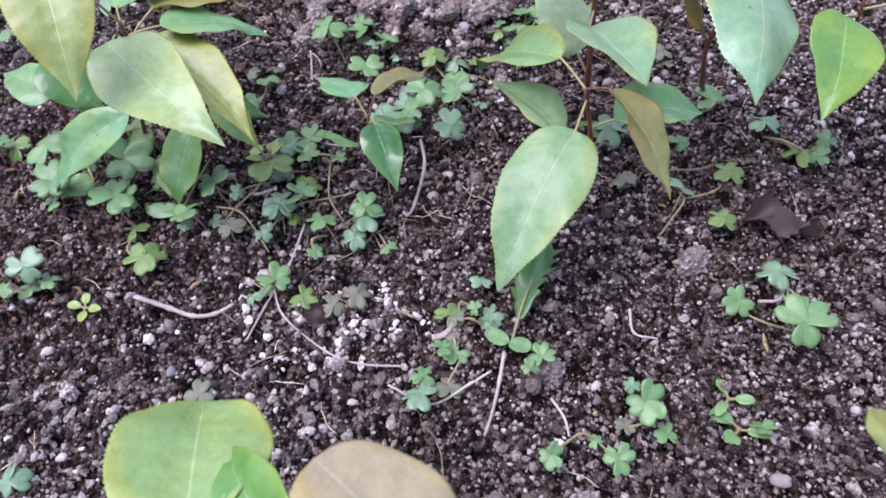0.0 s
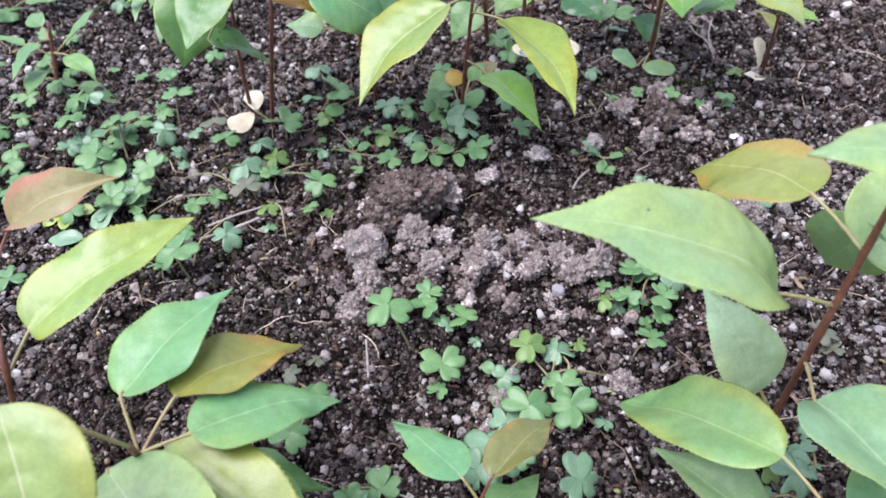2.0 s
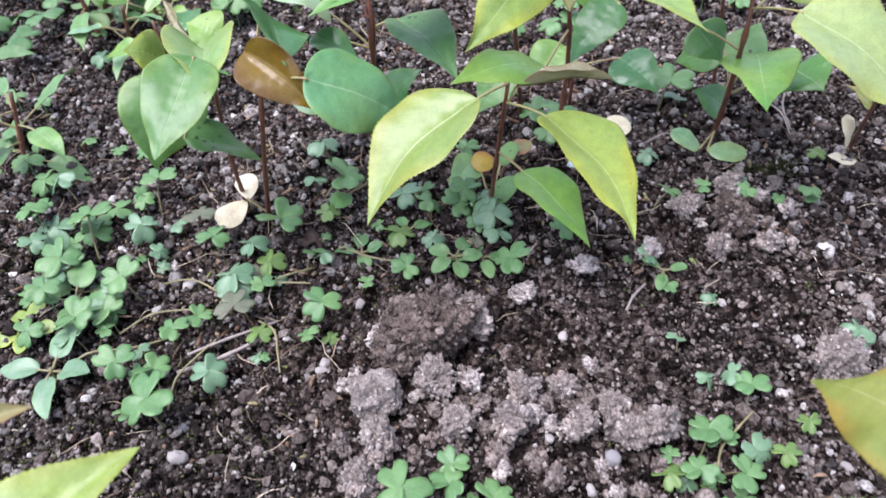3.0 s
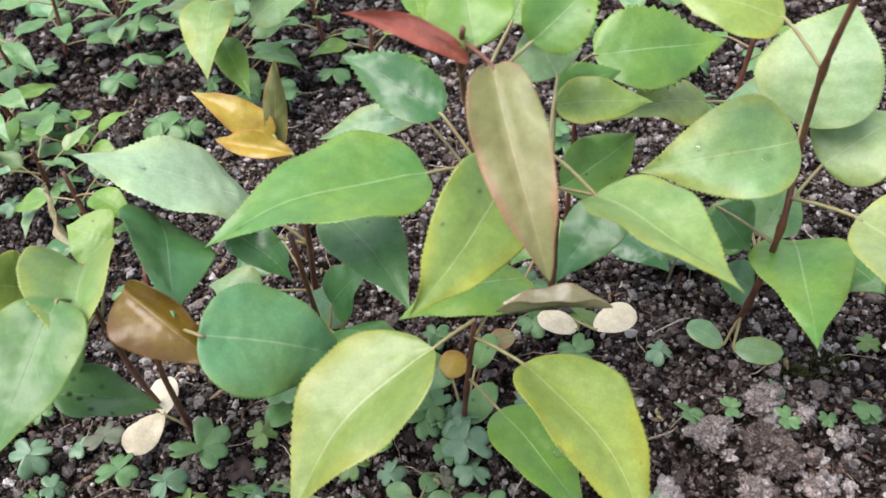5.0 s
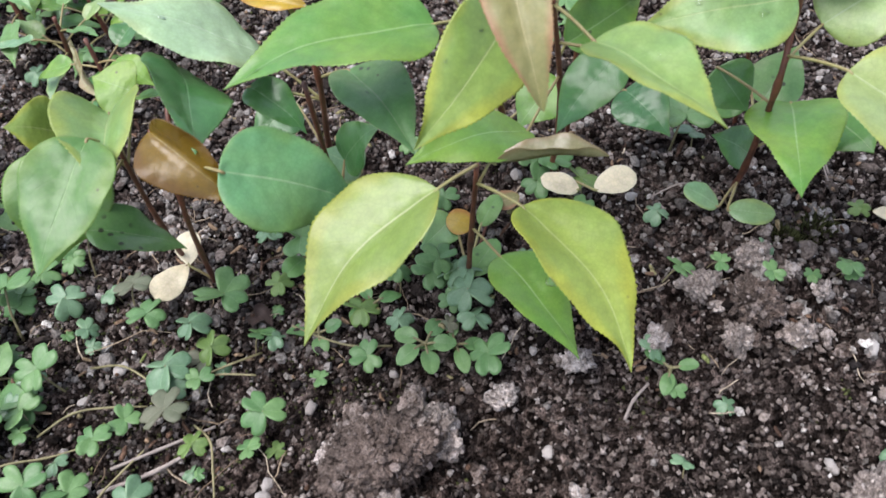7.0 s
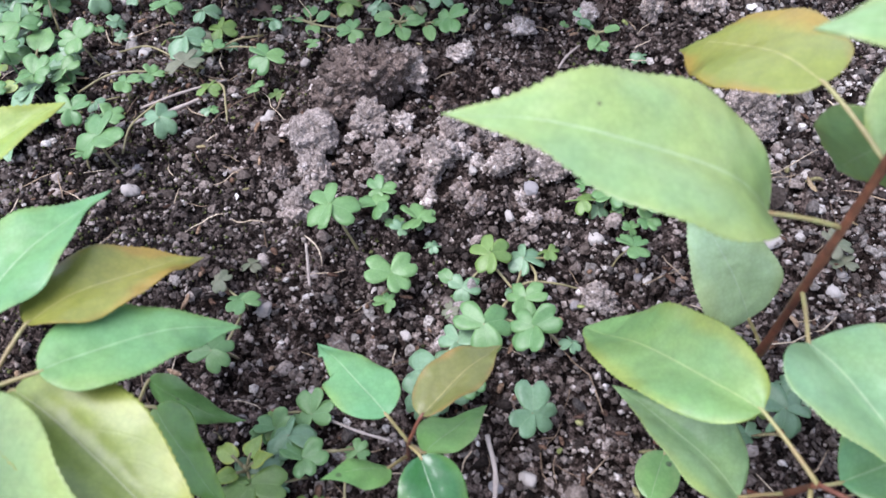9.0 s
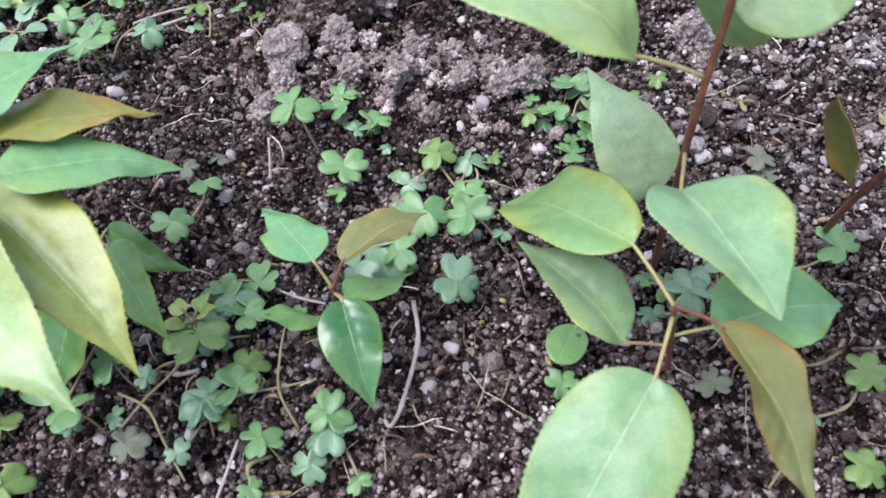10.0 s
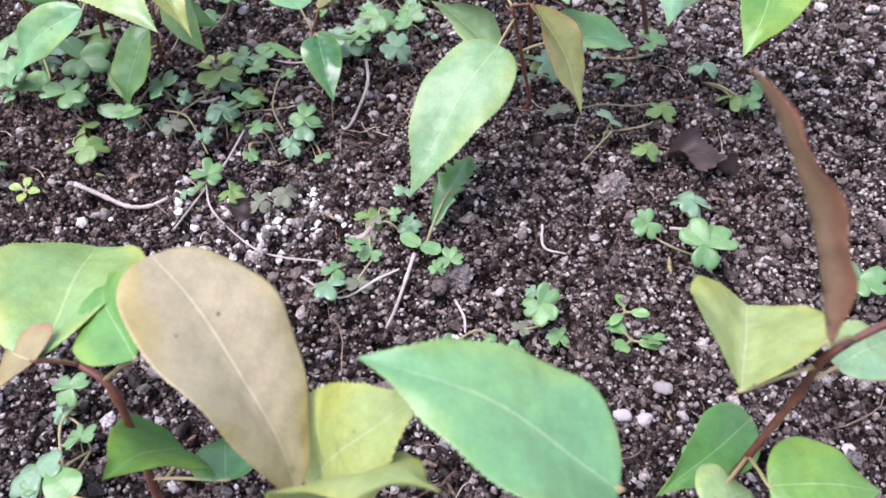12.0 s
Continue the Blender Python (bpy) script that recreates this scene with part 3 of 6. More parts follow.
def growth(x, y):
    return np.clip(0.12 + 0.9 * value_noise(x / 0.05 + 17, y / 0.05) + 0.5 * blob(x, y, 0.0, 0.63, 0.07) + 0.5 * blob(x, y, -0.12, 0.38, 0.05) + 0.4 * blob(x, y, -0.14, 0.58, 0.07) + 0.4 * blob(x, y, 0.0, 0.4, 0.05) + 0.3 * blob(x, y, 0.13, 0.42, 0.06) + 0.25 * (y > 0.61), 0.02, 1)


litter("root_fibres", 3000, (-0.34, 0.36, 0.12, 0.9), STRAW, 41, growth, "thin pale dry fibres and rootlets among the soil grains", "root fibres", 0.013, 0.00026)
litter("leaf_litter", 5200, (-0.34, 0.36, 0.12, 0.95), FLAKE, 43, growth, "small brown shreds of dead leaves on the soil", "leaf litter", 0.0035, 0.0009)


# ---- plants ----
def smooth_line(points, n):
    """A curve through the points (Catmull-Rom), n steps between two of them."""
    p = [Vector(q) for q in points]
    p = [p[0] * 2 - p[1]] + p + [p[-1] * 2 - p[-2]]
    out = []
    for a, b, c, d in zip(p, p[1:], p[2:], p[3:]):
        for i in range(n):
            t = i / n
            out.append(0.5 * (2 * b + (c - a) * t + (2 * a - 5 * b + 4 * c - d) * t * t + (3 * b - a - 3 * c + d) * t ** 3))
    return out + [p[-2]]


def tube(name, points, r0, r1, mat, origin=(0, 0, 0), sides=8, steps=6, knots=0.0):
    line = smooth_line(points, steps)
    verts, faces = [], []
    side = None
    for i, c in enumerate(line):
        d = (line[min(i + 1, len(line) - 1)] - line[max(i - 1, 0)]).normalized()
        ref = side if side is not None else (Vector((1, 0, 0)) if abs(d.x) < 0.8 else Vector((0, 1, 0)))
        side = (ref - d * ref.dot(d)).normalized()
        other = d.cross(side)
        k = i / (len(line) - 1)
        r = r0 + (r1 - r0) * k
        r *= 1 + knots * (1 if i % steps == 0 and 0 < i < len(line) - 1 else 0) + 0.08 * math.sin(i * 2.7)
        for j in range(sides):
            a = 2 * math.pi * j / sides
            verts.append((c + (side * math.cos(a) + other * math.sin(a)) * r) - Vector(origin))
    for i in range(len(line) - 1):
        for j in range(sides):
            a, b = i * sides + j, i * sides + (j + 1) % sides
            faces.append((a, b, b + sides, a + sides))
    n = len(verts)
    verts += [line[0] - Vector(origin), line[-1] - Vector(origin)]
    for j in range(sides):
        faces.append((n, (j + 1) % sides, j, j))
        e = (len(line) - 1) * sides
        faces.append((n + 1, e + j, e + (j + 1) % sides, e + (j + 1) % sides))
    me = bpy.data.meshes.new(name)
    me.from_pydata([v[:] for v in verts], [], [tuple(dict.fromkeys(f)) for f in faces])
    me.polygons.foreach_set("use_smooth", [True] * len(me.polygons))
    me.materials.append(mat)
    return me


def blade(name, base, tip, width, roll, fold, mat, arch, origin, shape=(0.5, 1.2), teeth=0.0145, along=84, across=8, thick=0.0003, curl=0.0, seed=0, notch=0.0, twist=None, crumple=1.0, bend=None):
    """A leaf blade from base to tip: rounded base, drawn-out tip, V-folded along the midrib, arched, twisted a little, with a wavy toothed rim and real thickness."""
    rng = random.Random(seed)
    B, T = Vector(base), Vector(tip)
    a = T - B
    L = a.length
    a.normalize()
    e = a.cross(Vector((0, 0, 1)))
    e = e.normalized() if e.length > 1e-6 else Vector((1, 0, 0))
    n = e.cross(a)
    r = radians(roll)
    e, n = e * math.cos(r) + n * math.sin(r), n * math.cos(r) - e * math.sin(r)
    f = radians(fold + (5 if fold > 0 else -2))
    p, q = shape
    peak = p / (p + q)
    top = peak ** p * (1 - peak) ** q
    ph1, ph2, ph3, amp = rng.uniform(0, 6.3), rng.uniform(0, 6.3), rng.uniform(0, 6.3), rng.uniform(0.7, 1.5) * crumple
    bend = rng.uniform(-0.025, 0.025) if bend is None else bend
    skew = rng.uniform(-0.7, 0.9)
    turn = radians(rng.uniform(-26, 26) if twist is None else twist)
    arch += rng.uniform(-0.02, 0.035)
    half = [k / (across // 2) for k in range(across // 2)]
    cols = [-1.0, -0.955] + [-0.9 * k ** 0.9 for k in reversed(half)] + [0.9 * k ** 0.9 for k in half[1:]] + [0.955, 1.0]
    across = len(cols) - 1
    rows, uv = [], []
    for i in range(along + 1):
        v = i / along
        v = v * v * (3 - 2 * v) * 0.35 + v * 0.65
        h = width / 2 * (v ** p * (1 - v) ** q) / top
        if q > 0.7:
            h *= 1 - 0.3 * max(0.0, v - 0.72) / 0.28 + 0.25 * max(0.0, v - 0.86) / 0.14
        tw = turn * (v - 0.35)
        e1, n1 = e * math.cos(tw) + n * math.sin(tw), n * math.cos(tw) - e * math.sin(tw)
        hump = 4 * v * (1 - v) * (1 + skew * (v - 0.5))
        mid = B + a * (L * v) + n * (arch * L * hump + curl * L * v ** 3) + e * (bend * L * 4 * v * (1 - v))
        fv = f * (1.2 - 0.4 * v)
        room = min(1, h / (0.25 * width))
        for j, u in enumerate(cols):
            k = abs(u)
            w = h * u
            ahead = 0.0
            if k > 0.99 and 3 < i < along - 2:
                # saw teeth that point towards the tip
                bite = teeth * width * rng.uniform(0.5, 1.2) * min(1, h / (0.15 * width))
                w += (1 if u > 0 else -1) * bite * (0.75 if i % 2 else -0.35)
                ahead = bite * (0.6 if i % 2 else 0.0)
            if notch and u < -0.2 and 0.55 < v < 0.8:
                w *= 1 - notch * k
            wave = 0.028 * L * amp * math.sin((7 if u < 0 else 8) * v + (ph1 if u < 0 else ph2)) * k * k * room + 0.011 * L * math.sin(19 * v + ph3 + u) * k ** 3 * room
            swell = 0.011 * crumple * L * math.sin(9 * v + 2.4 * u + ph3) * (1 - 0.3 * k) * min(1, 6 * v) * min(1, 6 * (1 - v))
            quilt = 0.005 * L * math.sin(v * 50 - k * 13) * (1 - k) * k * 4 * room
            rows.append(mid + a * ahead + e1 * (w * math.cos(fv)) + n1 * (abs(w) * math.sin(fv) - 0.16 * abs(w) * k + wave + swell + quilt))
            uv.append((0.5 + 0.5 * u, v))
    m = across + 1
    N = len(rows)
    low = []
    for i in range(along + 1):
        for j in range(m):
            s = thick if 0 < i < along and 0 < j < across else thick * 0.15
            low.append(rows[i * m + j] - n * s)
    verts = np.array([(v - Vector(origin))[:] for v in rows + low])
    faces = []
    for i in range(along):
        for j in range(across):
            c = i * m + j
            faces.append((c, c + 1, c + m + 1, c + m))
            faces.append((N + c, N + c + m, N + c + m + 1, N + c + 1))
        c = i * m
        faces.append((c, c + m, N + c + m, N + c))
        c = i * m + across
        faces.append((c, N + c, N + c + m, c + m))
    return mesh_of(name, verts, faces, mat, uv + uv)


def seedling(at, label, *stems):
    """A seedling with its stem or stems, each a line of points from the ground up and two radii."""
    z = float(height(at[0], at[1]))
    plant = thing("seedling", (at[0], at[1], z), label, "seedling", "seedlings of the bed")
    lines = []
    for points, r0, r1 in stems:
        pts = [(points[0][0], points[0][1], float(height(points[0][0], points[0][1])) - 0.004)] + list(points[1:])
        part("stem", tube("stem", pts, r0, r1, STEM, plant.location, knots=0.3), plant, "reddish brown stem")
        lines += smooth_line(pts, 10)
    return plant, lines


def leaf(grown, base, tip, width, roll, fold, tone, arch=0.07, label="", **more):
    """One leaf of a seedling, with a stalk that runs to the nearest place of the stem a little lower."""
    plant, lines = grown
    o = plant.location
    blade_ob = part("leaf", blade("leaf", base, tip, width, roll, fold, LEAF[tone], arch, o, seed=round(9000 * abs(base[0] + 3 * base[1] + 7 * base[2])), **more), plant, label)
    if lines:
        b = Vector(base)
        goal = b - (Vector(tip) - b).normalized() * 0.008 - Vector((0, 0, 0.006))
        j = min(lines, key=lambda q: (q - goal).length)
        d = (Vector(tip) - b).normalized()
        inner = b + d * 0.002 - Vector((0, 0, 0.0006))
        half = (j + b) / 2 + Vector((0, 0, 0.03 * (b - j).length))
        if (b - j).length > 0.004:
            part("petiole", tube("petiole", [j, half, b, inner], 0.00058, 0.00045, PETIOLE if tone not in ("bronze", "brown", "pink", "red") else STEM, o, sides=6, steps=4), blade_ob, "thin leaf stalk")
    return blade_ob


grown = seedling((0.094, 0.42), "tall seedling with pale green leaves on a reddish stem", ([(.094,.42,0),(.091,.412,.05),(.089,.407,.102),(.089,.405,.139),(.084,.397,.178)],0.00129,0.00077))
leaf(grown, (0.0713, 0.4053, 0.1218), (0.0070, 0.4106, 0.1483), 0.0378, 2, 13, "pale", shape=(0.55, 1.15), twist=0, arch=0.12)
leaf(grown, (0.0907, 0.4080, 0.1323), (0.1258, 0.4300, 0.1437), 0.0300, -23, 4, "pale")
leaf(grown, (0.0940, 0.4120, 0.1374), (0.0978, 0.4300, 0.1045), 0.0240, 144, 4, "pale")
leaf(grown, (0.0817, 0.4234, 0.1391), (0.0673, 0.4691, 0.1085), 0.0295, 17, 2, "olive")
leaf(grown, (0.0856, 0.4160, 0.0602), (0.0648, 0.4340, 0.0934), 0.0245, 28, 8, "sky_sheen")
leaf(grown, (0.0860, 0.3928, 0.0898), (0.1027, 0.3550, 0.0902), 0.0400, 12, 20, "pale", shape=(0.35, 0.95), twist=0)
leaf(grown, (0.0971, 0.4000, 0.1697), (0.0622, 0.4000, 0.1727), 0.0200, -0, 0, "pale")
leaf(grown, (0.1207, 0.4000, 0.1676), (0.1058, 0.4000, 0.1555), 0.0280, 36, 5, "lime")
grown = seedling((0.054, 0.408), "low seedling with a bent red stem and drooping leaves", ([(.054,.408,0),(.072,.398,.012),(.092,.382,.016),(.088,.372,.05),(.082,.363,.083)],0.00103,0.00077))
leaf(grown, (0.0735, 0.3783, 0.0862), (0.0434, 0.4222, 0.0480), 0.0280, 14, 20, "soft", shape=(0.38, 0.75))
leaf(grown, (0.0750, 0.3706, 0.0521), (0.0463, 0.3971, 0.0619), 0.0251, -8, 25, "pale")
leaf(grown, (0.0776, 0.3490, 0.0748), (0.0468, 0.2994, 0.0404), 0.0335, 5, 9, "sage", shape=(0.42, 0.95), twist=0)
leaf(grown, (0.0895, 0.3541, 0.0899), (0.1097, 0.3202, 0.0662), 0.0222, 22, 17, "bronze")
leaf(grown, (0.0965, 0.3705, 0.0610), (0.1366, 0.3844, 0.0507), 0.0305, -6, 24, "mint")
leaf(grown, (0.0667, 0.3950, 0.0200), (0.0596, 0.3798, 0.0220), 0.0130, 1, 3, "grey", shape=(0.55, 0.55), teeth=0.0, along=14, across=6, arch=0.04)
grown = seedling((0.155, 0.437), "seedling with broad drooping light green leaves", ([(.155,.437,0),(.146,.422,.04),(.14,.407,.074),(.155,.408,.108),(.178,.408,.14)],0.00120,0.00086), ([(.208,.432,0),(.205,.42,.05),(.2,.411,.088)],0.0011,0.0008))
leaf(grown, (0.1515, 0.4063, 0.1061), (0.1386, 0.3413, 0.0910), 0.0460, 28, -7, "pale", shape=(0.5, 1.25), twist=0)
leaf(grown, (0.1936, 0.4092, 0.0800), (0.1770, 0.3651, 0.0615), 0.0330, 20, 10, "green")
leaf(grown, (0.1390, 0.4101, 0.0703), (0.1262, 0.4156, 0.0990), 0.0173, -37, -11, "bronze", shape=(0.9,0.9), arch=0.02)
leaf(grown, (0.1627, 0.4250, 0.1191), (0.1449, 0.4150, 0.0972), 0.0300, 22, 6, "deep")
leaf(grown, (0.2265, 0.4100, 0.0858), (0.2088, 0.3900, 0.0725), 0.0260, 8, 6, "pale")
grown = seedling((-0.132, 0.421), "seedling with large yellow-green drooping leaves", ([(-.125,.415,0),(-.112,.4,.05),(-.097,.384,.092),(-.094,.379,.108)],0.00120,0.00086), ([(-.09,.405,0),(-.088,.4,.03),(-.083,.398,.055)],0.0008,0.0006))
leaf(grown, (-0.1032, 0.3988, 0.1013), (-0.0780, 0.4364, 0.1009), 0.0280, 8, 14, "mint")
leaf(grown, (-0.0880, 0.3972, 0.1019), (-0.0593, 0.4287, 0.0808), 0.0244, 4, 14, "olive")
leaf(grown, (-0.0819, 0.3855, 0.1016), (-0.0467, 0.4076, 0.0798), 0.0230, 2, 8, "mint")
leaf(grown, (-0.0929, 0.3867, 0.0911), (-0.0441, 0.3455, 0.0746), 0.0335, 12, 31, "olive_lime")
leaf(grown, (-0.1016, 0.3770, 0.1005), (-0.0492, 0.3305, 0.0877), 0.0340, -15, 8, "pale")
leaf(grown, (-0.1091, 0.3704, 0.1410), (-0.0981, 0.3356, 0.1056), 0.0311, 4, 9, "olive_lime")
leaf(grown, (-0.0733, 0.3958, 0.0599), (-0.0520, 0.3704, 0.0484), 0.0175, -37, 4, "green")
leaf(grown, (-0.0799, 0.4075, 0.0524), (-0.0537, 0.3985, 0.0430), 0.0139, -63, 5, "grey")
leaf(grown, (-0.0972, 0.3709, 0.0120), (-0.1133, 0.3695, 0.0140), 0.0080, 17, 3, "grey", shape=(0.55, 0.55), teeth=0.0, along=14, across=6, arch=0.04)
leaf(grown, (-0.1087, 0.3830, 0.0600), (-0.1540, 0.3720, 0.0210), 0.0215, 37, 16, "mint", bend=0.06)
leaf(grown, (-0.1020, 0.3814, 0.0300), (-0.0977, 0.3724, 0.0150), 0.0120, 1, 8, "pale")
leaf(grown, (-0.0862, 0.3920, 0.0449), (-0.0972, 0.3700, 0.0168), 0.0260, -5, 14, "mid", shape=(0.4, 0.9))
grown = seedling((-0.166, 0.422), "seedling with folded yellow-green leaves and a bronze shoot", ([(-.166,.422,0),(-.155,.415,.05),(-.139,.411,.1),(-.145,.43,.112)],0.00120,0.00077))
leaf(grown, (-0.1351, 0.4222, 0.1024), (-0.0912, 0.4580, 0.1107), 0.0289, -5, 23, "soft", shape=(0.34, 0.95), twist=0)
leaf(grown, (-0.1482, 0.4572, 0.1120), (-0.1098, 0.4598, 0.1269), 0.0239, -18, 26, "pink")
leaf(grown, (-0.1402, 0.3842, 0.0200), (-0.1553, 0.3722, 0.0200), 0.0120, 20, 8, "grey")
leaf(grown, (-0.1455, 0.3985, 0.0600), (-0.1757, 0.4139, 0.0600), 0.0220, 15, 8, "grey")
leaf(grown, (-0.1507, 0.4078, 0.0700), (-0.1250, 0.3942, 0.0500), 0.0240, -14, 8, "deep")
grown = seedling((-0.013, 0.401), "small seedling with dark green leaves and a bronze shoot", ([(-.013,.401,0),(-.01,.395,.02),(-.007,.388,.05)],0.00086,0.00060))
leaf(grown, (-0.0119, 0.3920, 0.0585), (-0.0345, 0.4199, 0.0477), 0.0184, -11, 2, "mint", notch=0.4)
leaf(grown, (-0.0030, 0.3908, 0.0600), (0.0191, 0.4151, 0.0520), 0.0179, 13, 19, "bronze")
leaf(grown, (-0.0039, 0.3839, 0.0509), (0.0064, 0.3566, 0.0355), 0.0188, 7, 9, "glossy")
leaf(grown, (-0.0031, 0.3862, 0.0468), (0.0145, 0.4055, 0.0331), 0.0150, 17, 8, "grey")
leaf(grown, (-0.0135, 0.3859, 0.0371), (-0.0302, 0.3792, 0.0483), 0.0109, -16, -6, "grey")
grown = seedling((-0.001, 0.627), "seedling with two drooping yellow-green leaves and a folded young leaf", ([(-.001,.627,0),(.002,.62,.05),(.006,.609,.099)],0.00112,0.00077))
leaf(grown, (-0.0056, 0.5994, 0.1000), (-0.0477, 0.5657, 0.0717), 0.0400, -5, 22, "olive_lime", bend=0.075, twist=10)
leaf(grown, (0.0184, 0.5981, 0.0919), (0.0462, 0.5534, 0.0697), 0.0349, 16, 18, "lime", bend=-0.075, twist=-8)
leaf(grown, (0.0117, 0.6048, 0.0594), (0.0346, 0.5693, 0.0502), 0.0244, 11, 14, "green")
leaf(grown, (0.0098, 0.6152, 0.0929), (0.0457, 0.6125, 0.0960), 0.0165, 19, 50, "bud", arch=0.02, shape=(0.9, 0.9))
leaf(grown, (0.0008, 0.6217, 0.0260), (0.0115, 0.6374, 0.0280), 0.0110, -8, 3, "grey", shape=(0.55, 0.55), teeth=0.0, along=14, across=6, arch=0.04)
leaf(grown, (0.0054, 0.6427, 0.0300), (0.0132, 0.6566, 0.0320), 0.0090, -8, 3, "grey", shape=(0.55, 0.55), teeth=0.0, along=14, across=6, arch=0.04)
leaf(grown, (0.0027, 0.6428, 0.0300), (-0.0077, 0.6463, 0.0320), 0.0110, 15, 3, "orange", shape=(0.55, 0.55), teeth=0.0, along=14, across=6, arch=0.04)
leaf(grown, (-0.0190, 0.6452, 0.0200), (-0.0051, 0.6441, 0.0220), 0.0100, -15, 3, "grey", shape=(0.55, 0.55), teeth=0.0, along=14, across=6, arch=0.04)
leaf(grown, (0.0112, 0.6550, 0.0280), (0.0217, 0.6571, 0.0300), 0.0090, -16, 3, "pink", shape=(0.55, 0.55), teeth=0.0, along=14, across=6, arch=0.04)
leaf(grown, (-0.0049, 0.6476, 0.0300), (-0.0184, 0.6371, 0.0250), 0.0160, 16, 8, "mint")
grown = seedling((0.032, 0.665), "seedling with broad yellow-green leaves", ([(.032,.665,0),(.036,.664,.05),(.036,.66,.085),(.03,.64,.135)],0.00120,0.00086), ([(.045,.70,0),(.046,.695,.06),(.046,.688,.128)],0.001,0.0007))
leaf(grown, (0.0187, 0.6186, 0.1472), (-0.0098, 0.5882, 0.1269), 0.0261, 41, 12, "lime")
leaf(grown, (0.0228, 0.6329, 0.0888), (-0.0157, 0.6120, 0.0977), 0.0254, 2, 6, "green")
leaf(grown, (0.0395, 0.6203, 0.1326), (0.0676, 0.5845, 0.1316), 0.0298, 8, 21, "soft")
leaf(grown, (0.0339, 0.6550, 0.1465), (0.0277, 0.6700, 0.1549), 0.0202, 21, 5, "pale")
leaf(grown, (0.0488, 0.6800, 0.1364), (0.0933, 0.6900, 0.1315), 0.0269, -40, 5, "green", teeth=0.05, along=38, shape=(0.5, 1.15), twist=0)
leaf(grown, (0.0342, 0.6600, 0.1334), (0.0634, 0.6600, 0.1314), 0.0157, -27, 10, "lime")
leaf(grown, (0.0368, 0.6568, 0.1036), (0.0655, 0.6810, 0.1041), 0.0206, -41, 10, "green")
leaf(grown, (0.0505, 0.6386, 0.1122), (0.0307, 0.6235, 0.0957), 0.0180, 17, 7, "deep")
leaf(grown, (0.0353, 0.6650, 0.1339), (0.0555, 0.6700, 0.1364), 0.0123, -31, 16, "green", teeth=0.05, along=38, shape=(0.5, 1.15))
leaf(grown, (0.0499, 0.6500, 0.0391), (0.0669, 0.6570, 0.0390), 0.0115, -15, 5, "cream", shape=(0.6, 0.5), teeth=0.0, along=14, across=6, arch=0.04)
leaf(grown, (0.0446, 0.6520, 0.0373), (0.0298, 0.6560, 0.0414), 0.0095, 16, 5, "cream", shape=(0.6, 0.5), teeth=0.0, along=14, across=6, arch=0.04)
leaf(grown, (0.0667, 0.6934, 0.0500), (0.0815, 0.6699, 0.0450), 0.0240, -20, 8, "deep")
grown = seedling((0.107, 0.661), "tall seedling with large green leaves on a dark red stem", ([(.107,.661,0),(.106,.652,.045),(.104,.643,.092),(.106,.65,.115),(.099,.638,.153),(.097,.629,.182)],.0013,.0008), ([(.118,.70,0),(.116,.698,.05),(.108,.694,.102)],.001,.0007))
leaf(grown, (0.1041, 0.6485, 0.1219), (0.0584, 0.6490, 0.1142), 0.0324, 34, 11, "soft")
leaf(grown, (0.1148, 0.6523, 0.0757), (0.1009, 0.5991, 0.0870), 0.0324, -8, 11, "green", shape=(0.5,1.3))
leaf(grown, (0.1122, 0.6650, 0.1143), (0.1309, 0.6900, 0.1412), 0.0381, -6, 5, "pale", shape=(0.5, 1.0), twist=0)
leaf(grown, (0.1204, 0.6600, 0.1019), (0.1486, 0.6700, 0.1135), 0.0291, -20, 5, "pale")
leaf(grown, (0.1147, 0.6255, 0.1118), (0.1542, 0.5900, 0.0850), 0.0440, -6, 14, "pale_lime", shape=(0.42, 1.0), twist=0)
leaf(grown, (0.0914, 0.6500, 0.1617), (0.0616, 0.6600, 0.1666), 0.0202, 24, 5, "lime")
leaf(grown, (0.0907, 0.6900, 0.1078), (0.0500, 0.6700, 0.1179), 0.0179, 28, 5, "lime")
leaf(grown, (0.0965, 0.6430, 0.0335), (0.0832, 0.6476, 0.0406), 0.0100, 16, 3, "pale", shape=(0.55, 0.55), teeth=0.0, along=14, across=6, arch=0.04)
leaf(grown, (0.0992, 0.6407, 0.0342), (0.1161, 0.6367, 0.0341), 0.0105, -17, 3, "pale", shape=(0.55, 0.55), teeth=0.0, along=14, across=6, arch=0.04)
leaf(grown, (0.1176, 0.6800, 0.0508), (0.1343, 0.7000, 0.0613), 0.0224, -8, 5, "grey")
leaf(grown, (0.0897, 0.6600, 0.0869), (0.1001, 0.6500, 0.0749), 0.0202, -34, 5, "deep")
leaf(grown, (0.1118, 0.6625, 0.0400), (0.0953, 0.6648, 0.0500), 0.0179, 30, 5, "deep")
leaf(grown, (0.1310, 0.6500, 0.0690), (0.1370, 0.6300, 0.0716), 0.0280, -24, 5, "green")
leaf(grown, (0.1203, 0.6900, 0.1096), (0.0986, 0.7000, 0.0980), 0.0134, 31, 8, "pale")
leaf(grown, (0.1061, 0.6677, 0.0700), (0.0875, 0.6731, 0.0600), 0.0220, 29, 8, "green")
grown = seedling((0.173, 0.656), "young seedling with cream seed leaves on a dark stem", ([(.173,.656,0),(.167,.643,.042),(.16,.6285,.0711)],0.0011,0.0007))
leaf(grown, (0.1690, 0.6450, 0.0500), (0.1555, 0.6480, 0.0610), 0.0085, 20, 10, "olive")
